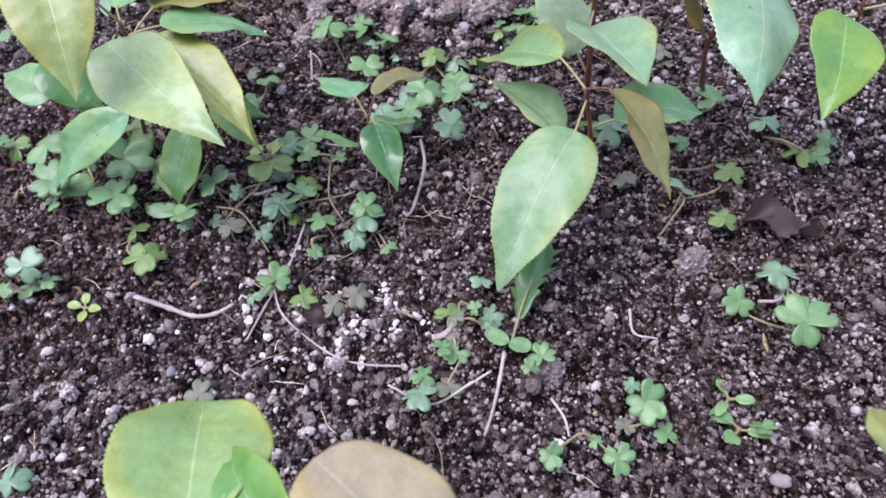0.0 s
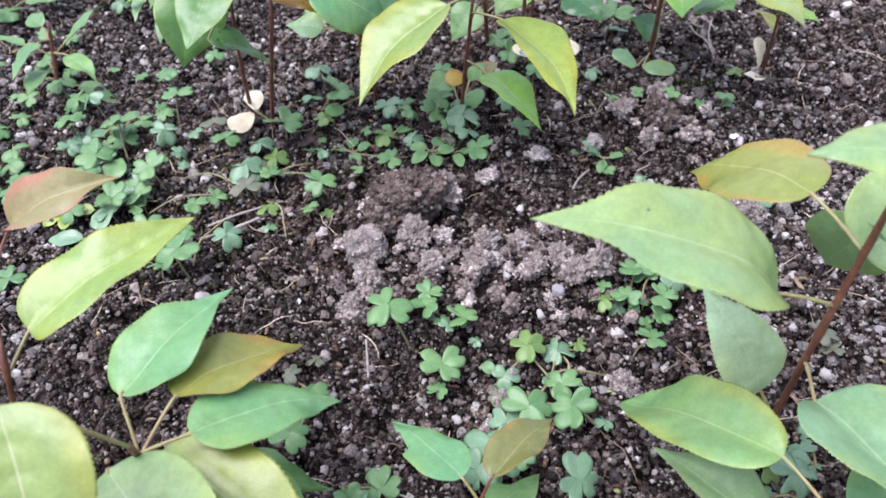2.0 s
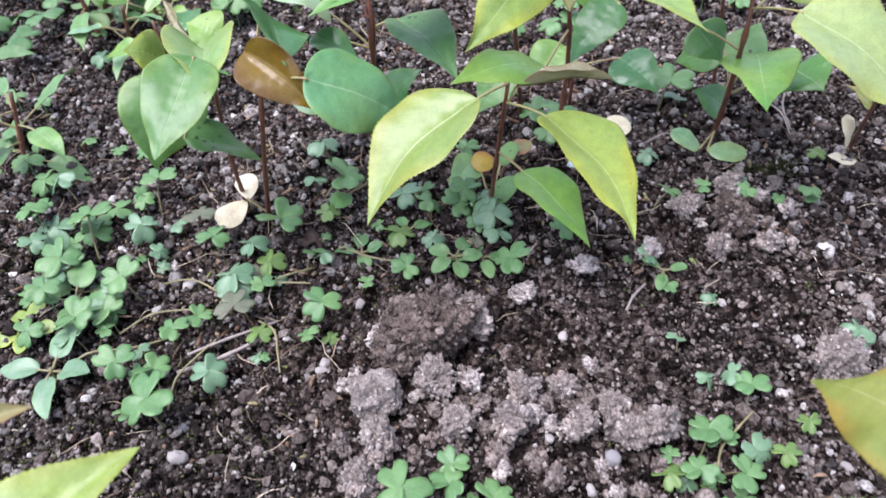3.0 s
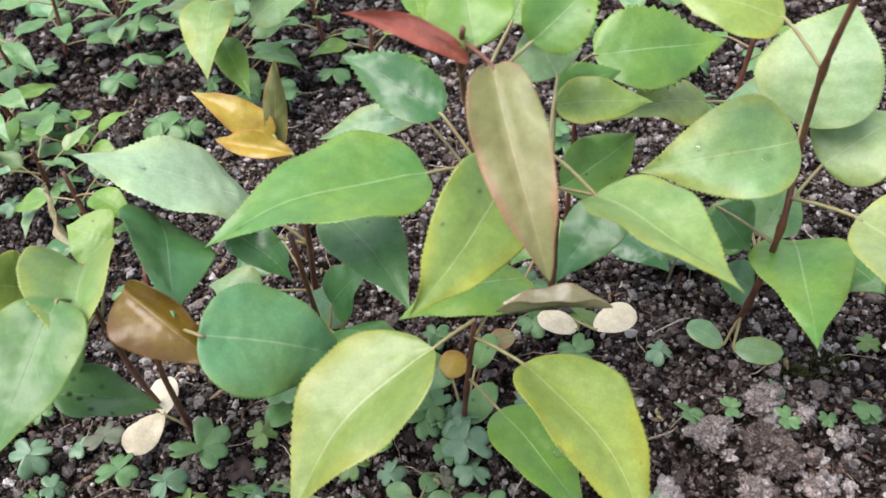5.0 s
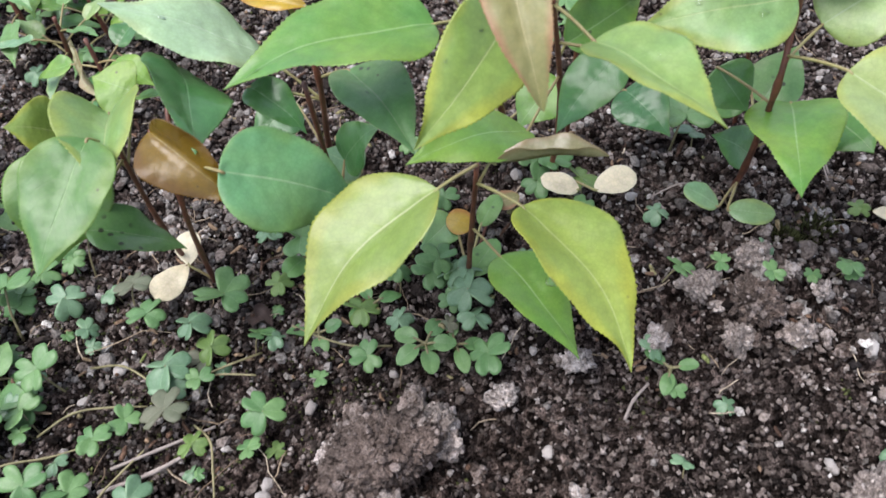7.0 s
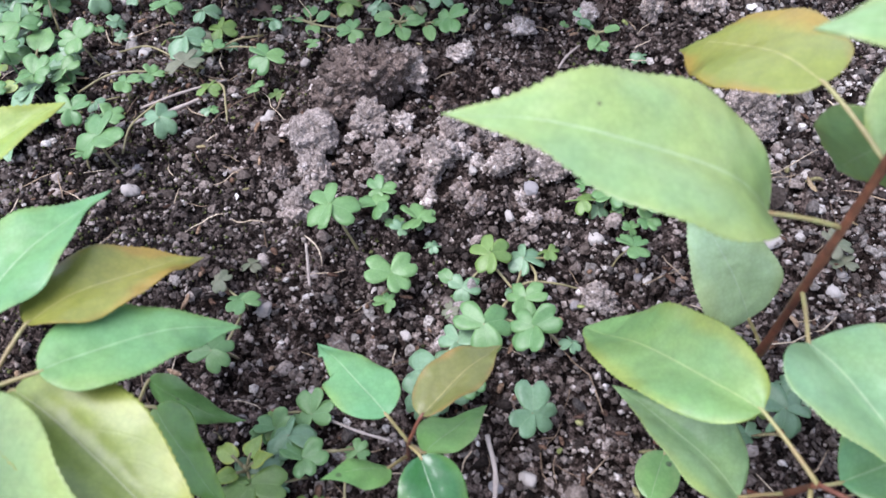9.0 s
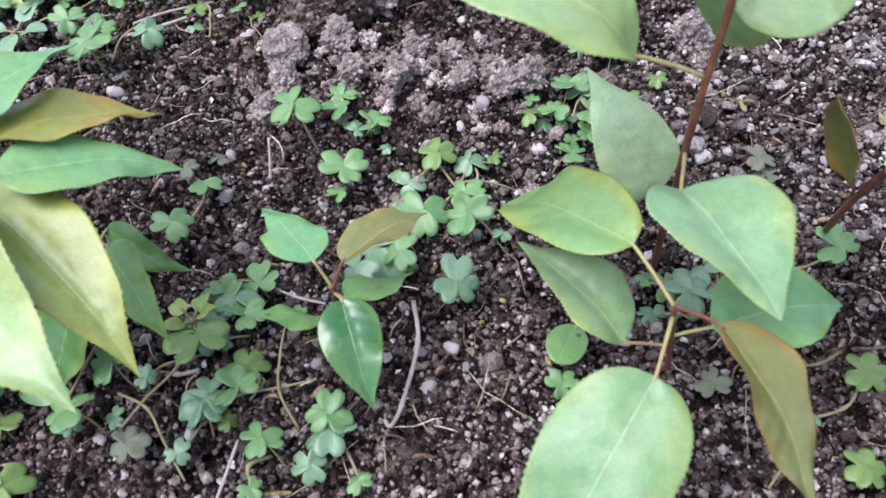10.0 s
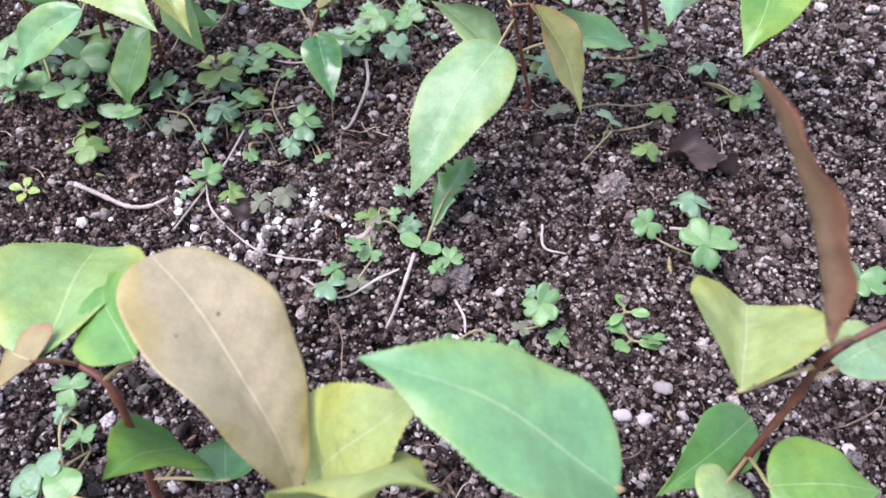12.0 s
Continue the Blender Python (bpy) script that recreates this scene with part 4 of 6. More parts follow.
leaf(grown, (0.1600, 0.6285, 0.0700), (0.1700, 0.6080, 0.0760), 0.0150, 5, 10, "green")
leaf(grown, (0.1655, 0.6450, 0.0270), (0.1605, 0.6480, 0.0440), 0.0105, 10, 6, "cream", shape=(0.55, 0.55), teeth=0.0, along=14, across=6, arch=0.04)
leaf(grown, (0.1720, 0.6420, 0.0200), (0.1570, 0.6430, 0.0245), 0.0085, -6, 6, "cream", shape=(0.6, 0.5), teeth=0.0, along=14, across=6, arch=0.04)
grown = seedling((-0.107, 0.638), "seedling with a glossy brown leaf and green leaves", ([(-.117,.646,0),(-.114,.636,.05),(-.108,.626,.098)],0.00120,0.00077), ([(-.106,.638,0),(-.098,.625,.045),(-.088,.612,.09),(-.086,.625,.115)],0.00120,0.00077))
leaf(grown, (-0.0900, 0.6166, 0.1138), (-0.0637, 0.5981, 0.1000), 0.0260, -46, 34, "brown", shape=(0.5, 1.05), bend=-0.05, twist=0)
leaf(grown, (-0.1127, 0.6390, 0.1019), (-0.1024, 0.5989, 0.1084), 0.0400, 4, 40, "soft", arch=0.05, twist=0, shape=(0.4, 0.95))
leaf(grown, (-0.1076, 0.6139, 0.1146), (-0.1186, 0.5759, 0.0987), 0.0280, 12, 11, "mid", shape=(0.45, 1.0))
leaf(grown, (-0.1161, 0.6012, 0.0885), (-0.0912, 0.6066, 0.0700), 0.0200, -3, 15, "grey")
leaf(grown, (-0.0882, 0.6483, 0.1120), (-0.0727, 0.6032, 0.1158), 0.0304, 45, 12, "deep")
leaf(grown, (-0.0664, 0.5990, 0.1132), (-0.0316, 0.6124, 0.0805), 0.0318, -41, 2, "mint")
leaf(grown, (-0.1204, 0.6509, 0.0993), (-0.1358, 0.6772, 0.1042), 0.0085, 64, 30, "bud", shape=(1.0,1.0), arch=0.02)
leaf(grown, (-0.1150, 0.6408, 0.0180), (-0.1246, 0.6231, 0.0200), 0.0125, 15, 3, "cream", shape=(0.8, 0.5), teeth=0.0, along=14, across=6, arch=0.04)
leaf(grown, (-0.1124, 0.6370, 0.0220), (-0.1161, 0.6533, 0.0240), 0.0110, -6, 3, "cream", shape=(0.8, 0.5), teeth=0.0, along=14, across=6, arch=0.04)
leaf(grown, (-0.1249, 0.6300, 0.1025), (-0.1349, 0.6200, 0.1157), 0.0224, 47, 5, "lime")
leaf(grown, (-0.1210, 0.6200, 0.1038), (-0.1311, 0.6000, 0.0744), 0.0336, 35, 8, "mid")
leaf(grown, (-0.1072, 0.6500, 0.1013), (-0.1218, 0.6550, 0.1049), 0.0200, 26, 8, "green")
grown = seedling((-0.057, 0.685), "seedling with spreading green leaves and orange young leaves", ([(-.057,.685,0),(-.053,.672,.05),(-.046,.655,.098),(-.05,.664,.122)],0.00129,0.00086), ([(-.048,.66,0),(-.047,.645,.05),(-.045,.632,.115)],0.00103,0.00086))
leaf(grown, (-0.0642, 0.6648, 0.0997), (-0.1064, 0.6515, 0.1350), 0.0379, 2, 4, "sky_sheen", shape=(0.5, 1.05), twist=0)
leaf(grown, (-0.0713, 0.6571, 0.0944), (-0.0515, 0.6423, 0.0845), 0.0165, -1, 13, "deep")
leaf(grown, (-0.0353, 0.6535, 0.1017), (-0.0123, 0.6165, 0.0964), 0.0277, 4, 20, "grey")
leaf(grown, (-0.0524, 0.6700, 0.1225), (-0.0773, 0.6800, 0.1349), 0.0120, 29, 10, "orange")
leaf(grown, (-0.0532, 0.6700, 0.1112), (-0.0489, 0.6800, 0.1438), 0.0075, -33, 5, "bronze", shape=(0.9, 0.9), arch=0.02)
leaf(grown, (-0.0454, 0.6600, 0.1226), (-0.0711, 0.6700, 0.1229), 0.0105, 31, 32, "orange", shape=(0.6, 0.9), twist=0)
leaf(grown, (-0.0411, 0.6347, 0.0668), (-0.0136, 0.6182, 0.0769), 0.0197, 13, -5, "green")
leaf(grown, (-0.0659, 0.6397, 0.0200), (-0.0722, 0.6288, 0.0220), 0.0100, 13, 3, "grey", shape=(0.55, 0.55), teeth=0.0, along=14, across=6, arch=0.04)
leaf(grown, (-0.0436, 0.6526, 0.0600), (-0.0266, 0.6497, 0.0800), 0.0202, -38, 8, "deep")
leaf(grown, (-0.0388, 0.6565, 0.0500), (-0.0536, 0.6600, 0.0600), 0.0179, 19, 8, "pale")
leaf(grown, (-0.0736, 0.6705, 0.0500), (-0.0948, 0.6759, 0.0500), 0.0179, 18, 8, "pale")
leaf(grown, (-0.0685, 0.6976, 0.0500), (-0.0883, 0.6839, 0.0450), 0.0220, 24, 8, "deep")
grown = seedling((0.02, 0.69), "tall seedling with toothed green leaves and a red shoot", ([(.02,.69,0),(.016,.675,.06),(.011,.655,.11),(.009,.645,.136),(.007,.636,.165),(.008,.63,.178)],0.00120,0.00069))
leaf(grown, (0.0140, 0.6220, 0.1726), (0.0226, 0.5820, 0.1431), 0.0200, -9, 26, "pink", arch=0.05, shape=(0.38, 0.85), twist=0)
leaf(grown, (-0.0044, 0.6439, 0.1244), (-0.0651, 0.6197, 0.1246), 0.0391, 3, 14, "green")
leaf(grown, (0.0091, 0.6300, 0.1686), (-0.0193, 0.6300, 0.1844), 0.0080, 45, 30, "red", shape=(0.7, 1.25), bend=0.05, twist=0)
leaf(grown, (0.0010, 0.6600, 0.1327), (-0.0283, 0.6800, 0.1434), 0.0190, 30, 8, "deep", teeth=0.05, along=38, shape=(0.5, 1.15))
leaf(grown, (0.0109, 0.6300, 0.1728), (0.0091, 0.6500, 0.1840), 0.0213, 4, 10, "green", teeth=0.05, along=38, shape=(0.5, 1.15))
leaf(grown, (0.0260, 0.6500, 0.1607), (0.0454, 0.6600, 0.1722), 0.0202, -39, 14, "green", teeth=0.05, along=38, shape=(0.5, 1.15))
leaf(grown, (-0.0067, 0.6800, 0.1198), (-0.0412, 0.6800, 0.1122), 0.0134, 28, 8, "pale")
leaf(grown, (0.0217, 0.6600, 0.1609), (0.0278, 0.6700, 0.1678), 0.0157, -19, 5, "green")
leaf(grown, (0.0399, 0.6907, 0.0600), (0.0218, 0.6745, 0.0500), 0.0240, 15, 8, "green")
leaf(grown, (0.0132, 0.6966, 0.0450), (-0.0028, 0.6826, 0.0300), 0.0220, 18, 8, "grey")
grown = seedling((-0.018, 0.173), "seedling with a large pinkish brown leaf on a red stem", ([(-.018,.173,0),(-.0156,.176,.042),(-.0147,.182,.085),(-.022,.185,.094)],0.0014,0.0009))
leaf(grown, (-0.0288, 0.1822, 0.1006), (-0.0375, 0.2305, 0.0840), 0.0430, -5, 18, "soft", shape=(0.55, 0.6))
leaf(grown, (-0.0016, 0.1798, 0.1074), (-0.0234, 0.2119, 0.0945), 0.0237, 30, 21, "green")
leaf(grown, (-0.0067, 0.1845, 0.0480), (-0.0048, 0.1552, 0.0958), 0.0296, 30, 8, "green")
leaf(grown, (-0.0441, 0.1754, 0.0300), (-0.0564, 0.1836, 0.0300), 0.0120, 0, 5, "grey")
leaf(grown, (0.0077, 0.1760, 0.0500), (0.0007, 0.1945, 0.0400), 0.0200, -6, 5, "deep")
leaf(grown, (-0.0279, 0.1800, 0.1028), (-0.0389, 0.1850, 0.0987), 0.0200, 9, 5, "pink")
grown = seedling((0.145, 0.185), "seedling with yellow-green leaves and a narrow brown shoot", ([(.145,.185,0),(.149,.187,.048),(.156,.192,.09),(.156,.191,.109),(.168,.193,.125)],0.00120,0.00086))
leaf(grown, (0.1362, 0.1820, 0.1066), (0.1461, 0.2150, 0.0944), 0.0460, 0, 40, "pale_lime", arch=0.0, twist=0, shape=(0.4, 0.6))
leaf(grown, (0.1373, 0.1673, 0.1487), (0.1095, 0.1703, 0.2034), 0.0105, -25, 50, "bud_pink", shape=(0.6, 0.8), arch=0.045, twist=0, crumple=0.2, bend=0.0)
leaf(grown, (0.1629, 0.1952, 0.0982), (0.1897, 0.2142, 0.0844), 0.0174, -5, 7, "pale")
leaf(grown, (0.1580, 0.2062, 0.0507), (0.1278, 0.1799, 0.0505), 0.0199, 24, 9, "green")
leaf(grown, (0.1521, 0.1767, 0.0700), (0.1852, 0.1819, 0.0600), 0.0250, -9, 5, "green")
leaf(grown, (0.1360, 0.1700, 0.0691), (0.1516, 0.1800, 0.0585), 0.0200, -5, 5, "pale")
grown = seedling((0.06, 0.13), "seedling with long green drooping leaves", ([(.062,.125,0),(.064,.135,.05),(.066,.142,.1)],0.00120,0.00086))
leaf(grown, (0.0411, 0.1522, 0.1036), (0.0069, 0.1897, 0.1340), 0.0335, -24, 14, "tan", shape=(0.75, 0.42), teeth=0.006, twist=0)
leaf(grown, (0.1059, 0.1524, 0.1162), (0.0553, 0.1650, 0.1386), 0.0340, -9, 9, "mint", shape=(0.5, 1.05), twist=0)
leaf(grown, (0.0400, 0.1599, 0.0897), (0.0686, 0.1640, 0.1301), 0.0330, -21, 6, "pale_lime")
leaf(grown, (0.0443, 0.1523, 0.0961), (0.0730, 0.1395, 0.1411), 0.0284, 38, 6, "pale_lime")


# ---- clover ----
def leaflet_mesh(name, length, width, droop, fold, seed):
    """A heart-shaped leaflet, pinched along its middle, growing from the origin along +y."""
    rng = random.Random(seed)
    rows, uv, faces = [], [], []
    A, C = 7, 6
    for i in range(A + 1):
        v = i / A
        h = width / 2 * math.sin(math.pi * min(0.5, 0.08 + v * 0.55)) ** 0.9 * (1 - 0.12 * max(0, v - 0.75) / 0.25)
        for j in range(C + 1):
            u = 2 * j / C - 1
            k = abs(u)
            # rounded lobes and a dent at the end
            reach = length * v * (1 + (0.13 * math.sin(math.pi * min(k * 1.25, 1)) - 0.2 * (1 - k) ** 1.5 - 0.3 * max(0, k - 0.72) * 1.6) * v * v)
            z = -droop * length * v * v + fold * h * k * 0.75 - 0.1 * h * k * k + rng.uniform(-0.01, 0.01) * length
            rows.append((h * u, reach, z))
            uv.append((j / C, v))
    m, N = C + 1, len(rows)
    low = [(x, y, z - 0.00022) for x, y, z in rows]
    for i in range(A):
        for j in range(C):
            c = i * m + j
            faces.append((c, c + 1, c + m + 1, c + m))
            faces.append((N + c, N + c + m, N + c + m + 1, N + c + 1))
        c = i * m
        faces.append((c, c + m, N + c + m, N + c))
        c = i * m + C
        faces.append((c, N + c, N + c + m, c + m))
    c = A * m
    for j in range(C):
        faces.append((c + j, c + j + 1, N + c + j + 1, N + c + j))
    return np.array(rows + low), faces, uv + uv


def clover_kind(seed, tone, label):
    """One clover leaf on its stalk: three leaflets that spread from the stalk's top."""
    rng = random.Random(seed)
    ob = thing("clover", (0, 0, -1), label, "clover", "clover plants on the bed")
    tall = rng.uniform(0.010, 0.018)
    lean = Vector((rng.uniform(-0.006, 0.006), rng.uniform(-0.006, 0.006), 0))
    top = Vector((0, 0, tall))
    part("stalk", tube("stalk", [Vector((0, 0, -0.003)) + lean, lean * 0.7 + Vector((0, 0, tall * 0.5)), top], 0.00055, 0.0004, SHOOT, sides=5, steps=3), ob)
    tilt = rng.uniform(-12, 18)
    for i in range(3):
        ln = 0.0094 * rng.uniform(0.85, 1.12)
        v, f, uv = leaflet_mesh("leaflet", ln, ln * rng.uniform(1.12, 1.32), rng.uniform(0.05, 0.4), rng.uniform(0.05, 0.45), seed * 7 + i)
        lf = part("leaflet", mesh_of("leaflet", v, f, LEAF[tone], uv), ob)
        lf.location = top
        lf.rotation_euler = (radians(rng.uniform(-24, 26)), radians(rng.uniform(-24, 24)), radians(120 * i + rng.uniform(-12, 12)))
    return ob


CLOVER_KINDS = [clover_kind(20 + i, ("clover", "pale_clover", "clover", "clover", "pale_clover", "lime_clover", "clover", "pale_clover", "clover")[i], "fresh green three-lobed clover leaf on a thin stalk") for i in range(9)]
DULL_KINDS = [clover_kind(60 + i, "dull_clover", "dull brownish green withered clover leaf on the soil") for i in range(2)]
SPREAD = random.Random(11)
USED = set()


def clover(x, y, size=1.0, dull=False):
    """A clover leaf whose top stands over x, y."""
    kinds = DULL_KINDS if dull else CLOVER_KINDS
    i = SPREAD.randrange(len(kinds))
    m = pose(x, y, float(height(x, y)), SPREAD.uniform(-20, 14), SPREAD.uniform(-18, 18), SPREAD.uniform(0, 360)) @ Matrix.Scale(size * SPREAD.uniform(0.95, 1.05), 4)
    if (dull, i) not in USED:
        USED.add((dull, i))
        kinds[i].matrix_basis = m
        return kinds[i]
    src = kinds[i]
    ob = copy_thing(src, pose(0, 0, 0))
    ob.matrix_basis = m
    return ob


def tuft(x, y, size):
    """A clover leaf, often with a smaller one or two that grow lower beside it."""
    clover(x, y, size)
    for _ in range(SPREAD.choice((0, 0, 1, 1, 2)) if size > 0.5 else 0):
        a, d = SPREAD.uniform(0, 6.28), SPREAD.uniform(0.007, 0.013) * size ** 0.5
        clover(x + d * math.cos(a), y + d * math.sin(a), size * SPREAD.uniform(0.45, 0.75), SPREAD.random() < 0.12)


def clover_carpet(spots, tone, label):
    """Clover too far off and too dense to count: stalks and leaflets of many leaves in one mesh."""
    V, F, U, n = [], [], [], 0
    forms = [leaflet_mesh("leaflet", 0.0094, 0.0094 * k, 0.2 + 0.1 * i, 0.1 + 0.12 * i, 300 + i) for i, k in enumerate((1.15, 1.2, 1.28))]
    for x, y, size in spots:
        at = pose(x, y, float(height(x, y)) + SPREAD.uniform(0.009, 0.02) * size, SPREAD.uniform(-16, 16), SPREAD.uniform(-16, 16), SPREAD.uniform(0, 360)) @ Matrix.Scale(size, 4)
        for i in range(3):
            v, f, uv = SPREAD.choice(forms)
            m = np.array(at @ pose(0, 0, 0, SPREAD.uniform(-16, 14), SPREAD.uniform(-14, 14), 120 * i + SPREAD.uniform(-12, 12)))
            V.append(v @ m[:3, :3].T + m[:3, 3])
            F.append(np.array(f) + n)
            U.append(np.array(uv))
            n += len(v)
        c = np.array(at.translation)
        foot = np.array([x, y, float(height(x, y)) - 0.002])
        ring = np.array([(0.0005, 0, 0), (-0.00025, 0.00043, 0), (-0.00025, -0.00043, 0)])
        V.append(np.concatenate([foot + ring, c + ring]))
        F.append(np.array([(0, 1, 4, 3), (1, 2, 5, 4), (2, 0, 3, 5)]) + n)
        U.append(np.full((6, 2), 0.5))
        n += 6
    return tagged(new("clover_carpet", mesh_of("clover_carpet", np.concatenate(V), np.concatenate(F), LEAF[tone], np.concatenate(U))), label, "clover", kind="stuff")


for x, y, size in ((-0.057, 0.187, 0.98), (0.150, 0.211, 0.40), (-0.062, 0.216, 0.69), (-0.124, 0.237, 0.67), (0.086, 0.245, 0.54), (0.063, 0.245, 0.50), (0.105, 0.253, 0.47), (0.141, 0.255, 0.57), (0.099, 0.263, 0.73), (0.015, 0.267, 0.74), (0.219, 0.282, 0.95), (0.032, 0.284, 0.60), (0.062, 0.284, 0.59), (0.164, 0.299, 1.02), (0.027, 0.303, 0.62), (0.046, 0.306, 0.62), (0.140, 0.308, 0.74), (-0.032, 0.311, 0.60), (-0.158, 0.319, 0.53),):
    tuft(x, y, size)
for x, y, size in ((-0.044, 0.320, 0.68), (0.040, 0.320, 0.48), (0.159, 0.320, 0.88), (-0.152, 0.333, 0.82), (-0.102, 0.334, 0.94), (0.002, 0.342, 0.46), (0.142, 0.346, 0.68), (-0.053, 0.349, 0.42), (-0.026, 0.350, 0.76), (-0.009, 0.356, 0.87), (-0.086, 0.358, 0.83),):
    tuft(x, y, size)
for x, y, size in ((-0.051, 0.361, 0.80), (-0.011, 0.362, 0.72), (0.127, 0.363, 0.69), (-0.126, 0.365, 1.25), (-0.051, 0.367, 0.84), (-0.037, 0.369, 0.78), (-0.038, 0.377, 0.81), (0.061, 0.377, 0.50), (-0.076, 0.378, 0.88), (0.153, 0.379, 0.74), (-0.156, 0.381, 1.00), (-0.054, 0.384, 1.01), (0.189, 0.390, 0.72), (-0.105, 0.390, 1.05), (-0.055, 0.391, 0.87), (-0.128, 0.391, 1.25), (-0.041, 0.392, 0.67), (0.134, 0.395, 0.56), (-0.097, 0.397, 1.25),):
    tuft(x, y, size)
for x, y, size in ((0.202, 0.400, 0.54), (-0.044, 0.400, 0.78), (-0.027, 0.400, 0.49), (0.089, 0.401, 0.54), (-0.159, 0.403, 1.24), (0.027, 0.406, 0.87), (0.101, 0.406, 0.88), (-0.051, 0.408, 0.60), (0.177, 0.409, 0.80), (-0.124, 0.410, 1.24), (-0.040, 0.413, 0.93), (-0.005, 0.415, 0.78), (0.110, 0.415, 0.61), (-0.192, 0.417, 0.79), (0.001, 0.419, 1.17), (0.011, 0.419, 0.44), (0.119, 0.424, 0.53), (0.155, 0.426, 0.74), (-0.075, 0.434, 0.80), (0.032, 0.438, 0.87),):
    tuft(x, y, size)
for x, y, size in ((0.015, 0.442, 1.09), (-0.069, 0.448, 0.66), (0.029, 0.449, 0.68), (0.006, 0.457, 0.59), (-0.018, 0.463, 0.93), (0.019, 0.466, 0.78), (0.066, 0.467, 0.66), (0.032, 0.468, 0.72), (0.039, 0.470, 0.40), (0.074, 0.482, 0.52), (-0.007, 0.483, 0.73), (-0.034, 0.484, 1.07), (-0.005, 0.488, 0.49), (-0.021, 0.489, 0.68), (0.053, 0.490, 0.57), (0.075, 0.490, 0.70), (0.059, 0.491, 0.45), (0.063, 0.493, 0.58), (-0.020, 0.497, 0.58), (0.083, 0.498, 0.66),):
    tuft(x, y, size)
for x, y, size in ((0.067, 0.505, 0.77), (0.074, 0.506, 0.67), (0.104, 0.508, 0.42), (0.087, 0.520, 0.68), (-0.127, 0.524, 1.07), (-0.140, 0.526, 0.92), (0.073, 0.528, 0.47), (-0.137, 0.542, 0.70), (0.132, 0.543, 0.69), (-0.116, 0.544, 0.85), (0.067, 0.545, 0.40), (-0.152, 0.551, 0.78), (-0.098, 0.560, 0.57), (-0.134, 0.561, 0.66), (-0.176, 0.566, 0.64), (0.084, 0.567, 0.40), (-0.075, 0.569, 0.83),):
    tuft(x, y, size)
for x, y, size in ((-0.128, 0.572, 0.67), (0.067, 0.573, 0.40), (-0.171, 0.574, 0.84), (-0.055, 0.583, 0.40), (0.009, 0.586, 0.78), (0.063, 0.589, 0.52), (-0.112, 0.591, 1.04), (-0.039, 0.592, 0.75), (-0.159, 0.594, 0.91), (-0.193, 0.599, 0.83), (-0.197, 0.599, 0.54), (-0.074, 0.601, 0.50), (-0.098, 0.602, 0.74), (-0.000, 0.603, 0.69), (0.105, 0.606, 0.42),):
    tuft(x, y, size)
for x, y, size in ((-0.193, 0.610, 0.98), (0.133, 0.612, 0.63), (-0.154, 0.614, 0.54), (-0.044, 0.615, 0.73), (0.090, 0.616, 0.42), (-0.095, 0.617, 1.00), (-0.182, 0.622, 1.11), (-0.215, 0.622, 0.68), (0.108, 0.623, 0.44), (-0.074, 0.625, 0.62), (-0.017, 0.628, 0.92), (-0.032, 0.630, 0.75), (-0.148, 0.632, 0.48), (-0.205, 0.637, 1.04), (-0.217, 0.641, 0.76), (0.152, 0.644, 0.48), (-0.073, 0.646, 1.04),):
    tuft(x, y, size)
for x, y, size in ((-0.160, 0.652, 0.86), (0.091, 0.691, 1.10), (-0.221, 0.771, 0.66), (-0.234, 0.815, 0.71), (-0.229, 0.839, 0.74), (-0.295, 0.859, 0.68), (-0.140, 0.861, 0.67), (-0.134, 0.867, 0.67),):
    tuft(x, y, size)
for x, y, size in ((0.026, 0.272, 0.60), (-0.067, 0.274, 0.61), (-0.020, 0.312, 0.55), (-0.011, 0.313, 0.65), (-0.065, 0.349, 0.66), (0.107, 0.373, 0.57), (0.140, 0.459, 0.46), (-0.076, 0.461, 0.45), (0.135, 0.467, 0.63), (-0.069, 0.471, 0.46), (-0.104, 0.599, 0.56), (-0.102, 0.834, 0.80),):
    clover(x, y, size, True)
# denser clover at the feet of the seedlings and on the weedy side
for a, b, r, n in ((0.0, 0.625, 0.024, 16), (0.045, 0.645, 0.022, 8), (-0.07, 0.65, 0.03, 8), (-0.18, 0.6, 0.03, 6), (-0.18, 0.66, 0.04, 8), (-0.12, 0.395, 0.022, 14), (-0.13, 0.37, 0.02, 6), (0.12, 0.43, 0.03, 6)):
    for _ in range(n):
        x, y = SPREAD.gauss(a, r), SPREAD.gauss(b, r)
        if dry_cover(np.float64(x), np.float64(y)) < 0.04 and not (-0.03 < x < 0.09 and y < 0.6):
            clover(x, y, SPREAD.uniform(0.5, 0.95), SPREAD.random() < 0.1)
SPOTS = [ob.matrix_basis.translation.copy() for ob in bpy.data.objects if ob.name.startswith("clover") and ob.parent is None]
# the clover behind the seedlings grows denser and wilder
WILD = []
for _ in range(650):
    x, y = SPREAD.uniform(-0.5, 0.35), SPREAD.uniform(0.74, 1.25)
    if SPREAD.random() < 0.35 + 1.2 * value_noise(np.float64(x / 0.12), np.float64(y / 0.12)) + (0.25 if x < -0.05 else 0):
        WILD.append((x, y, SPREAD.uniform(0.8, 1.35)))
for _ in range(45):
    WILD.append((SPREAD.gauss(-0.23, 0.04), SPREAD.gauss(0.64, 0.06), SPREAD.uniform(0.5, 0.85)))
clover_carpet(WILD, "clover", "dense green clover grown wild behind the seedlings")


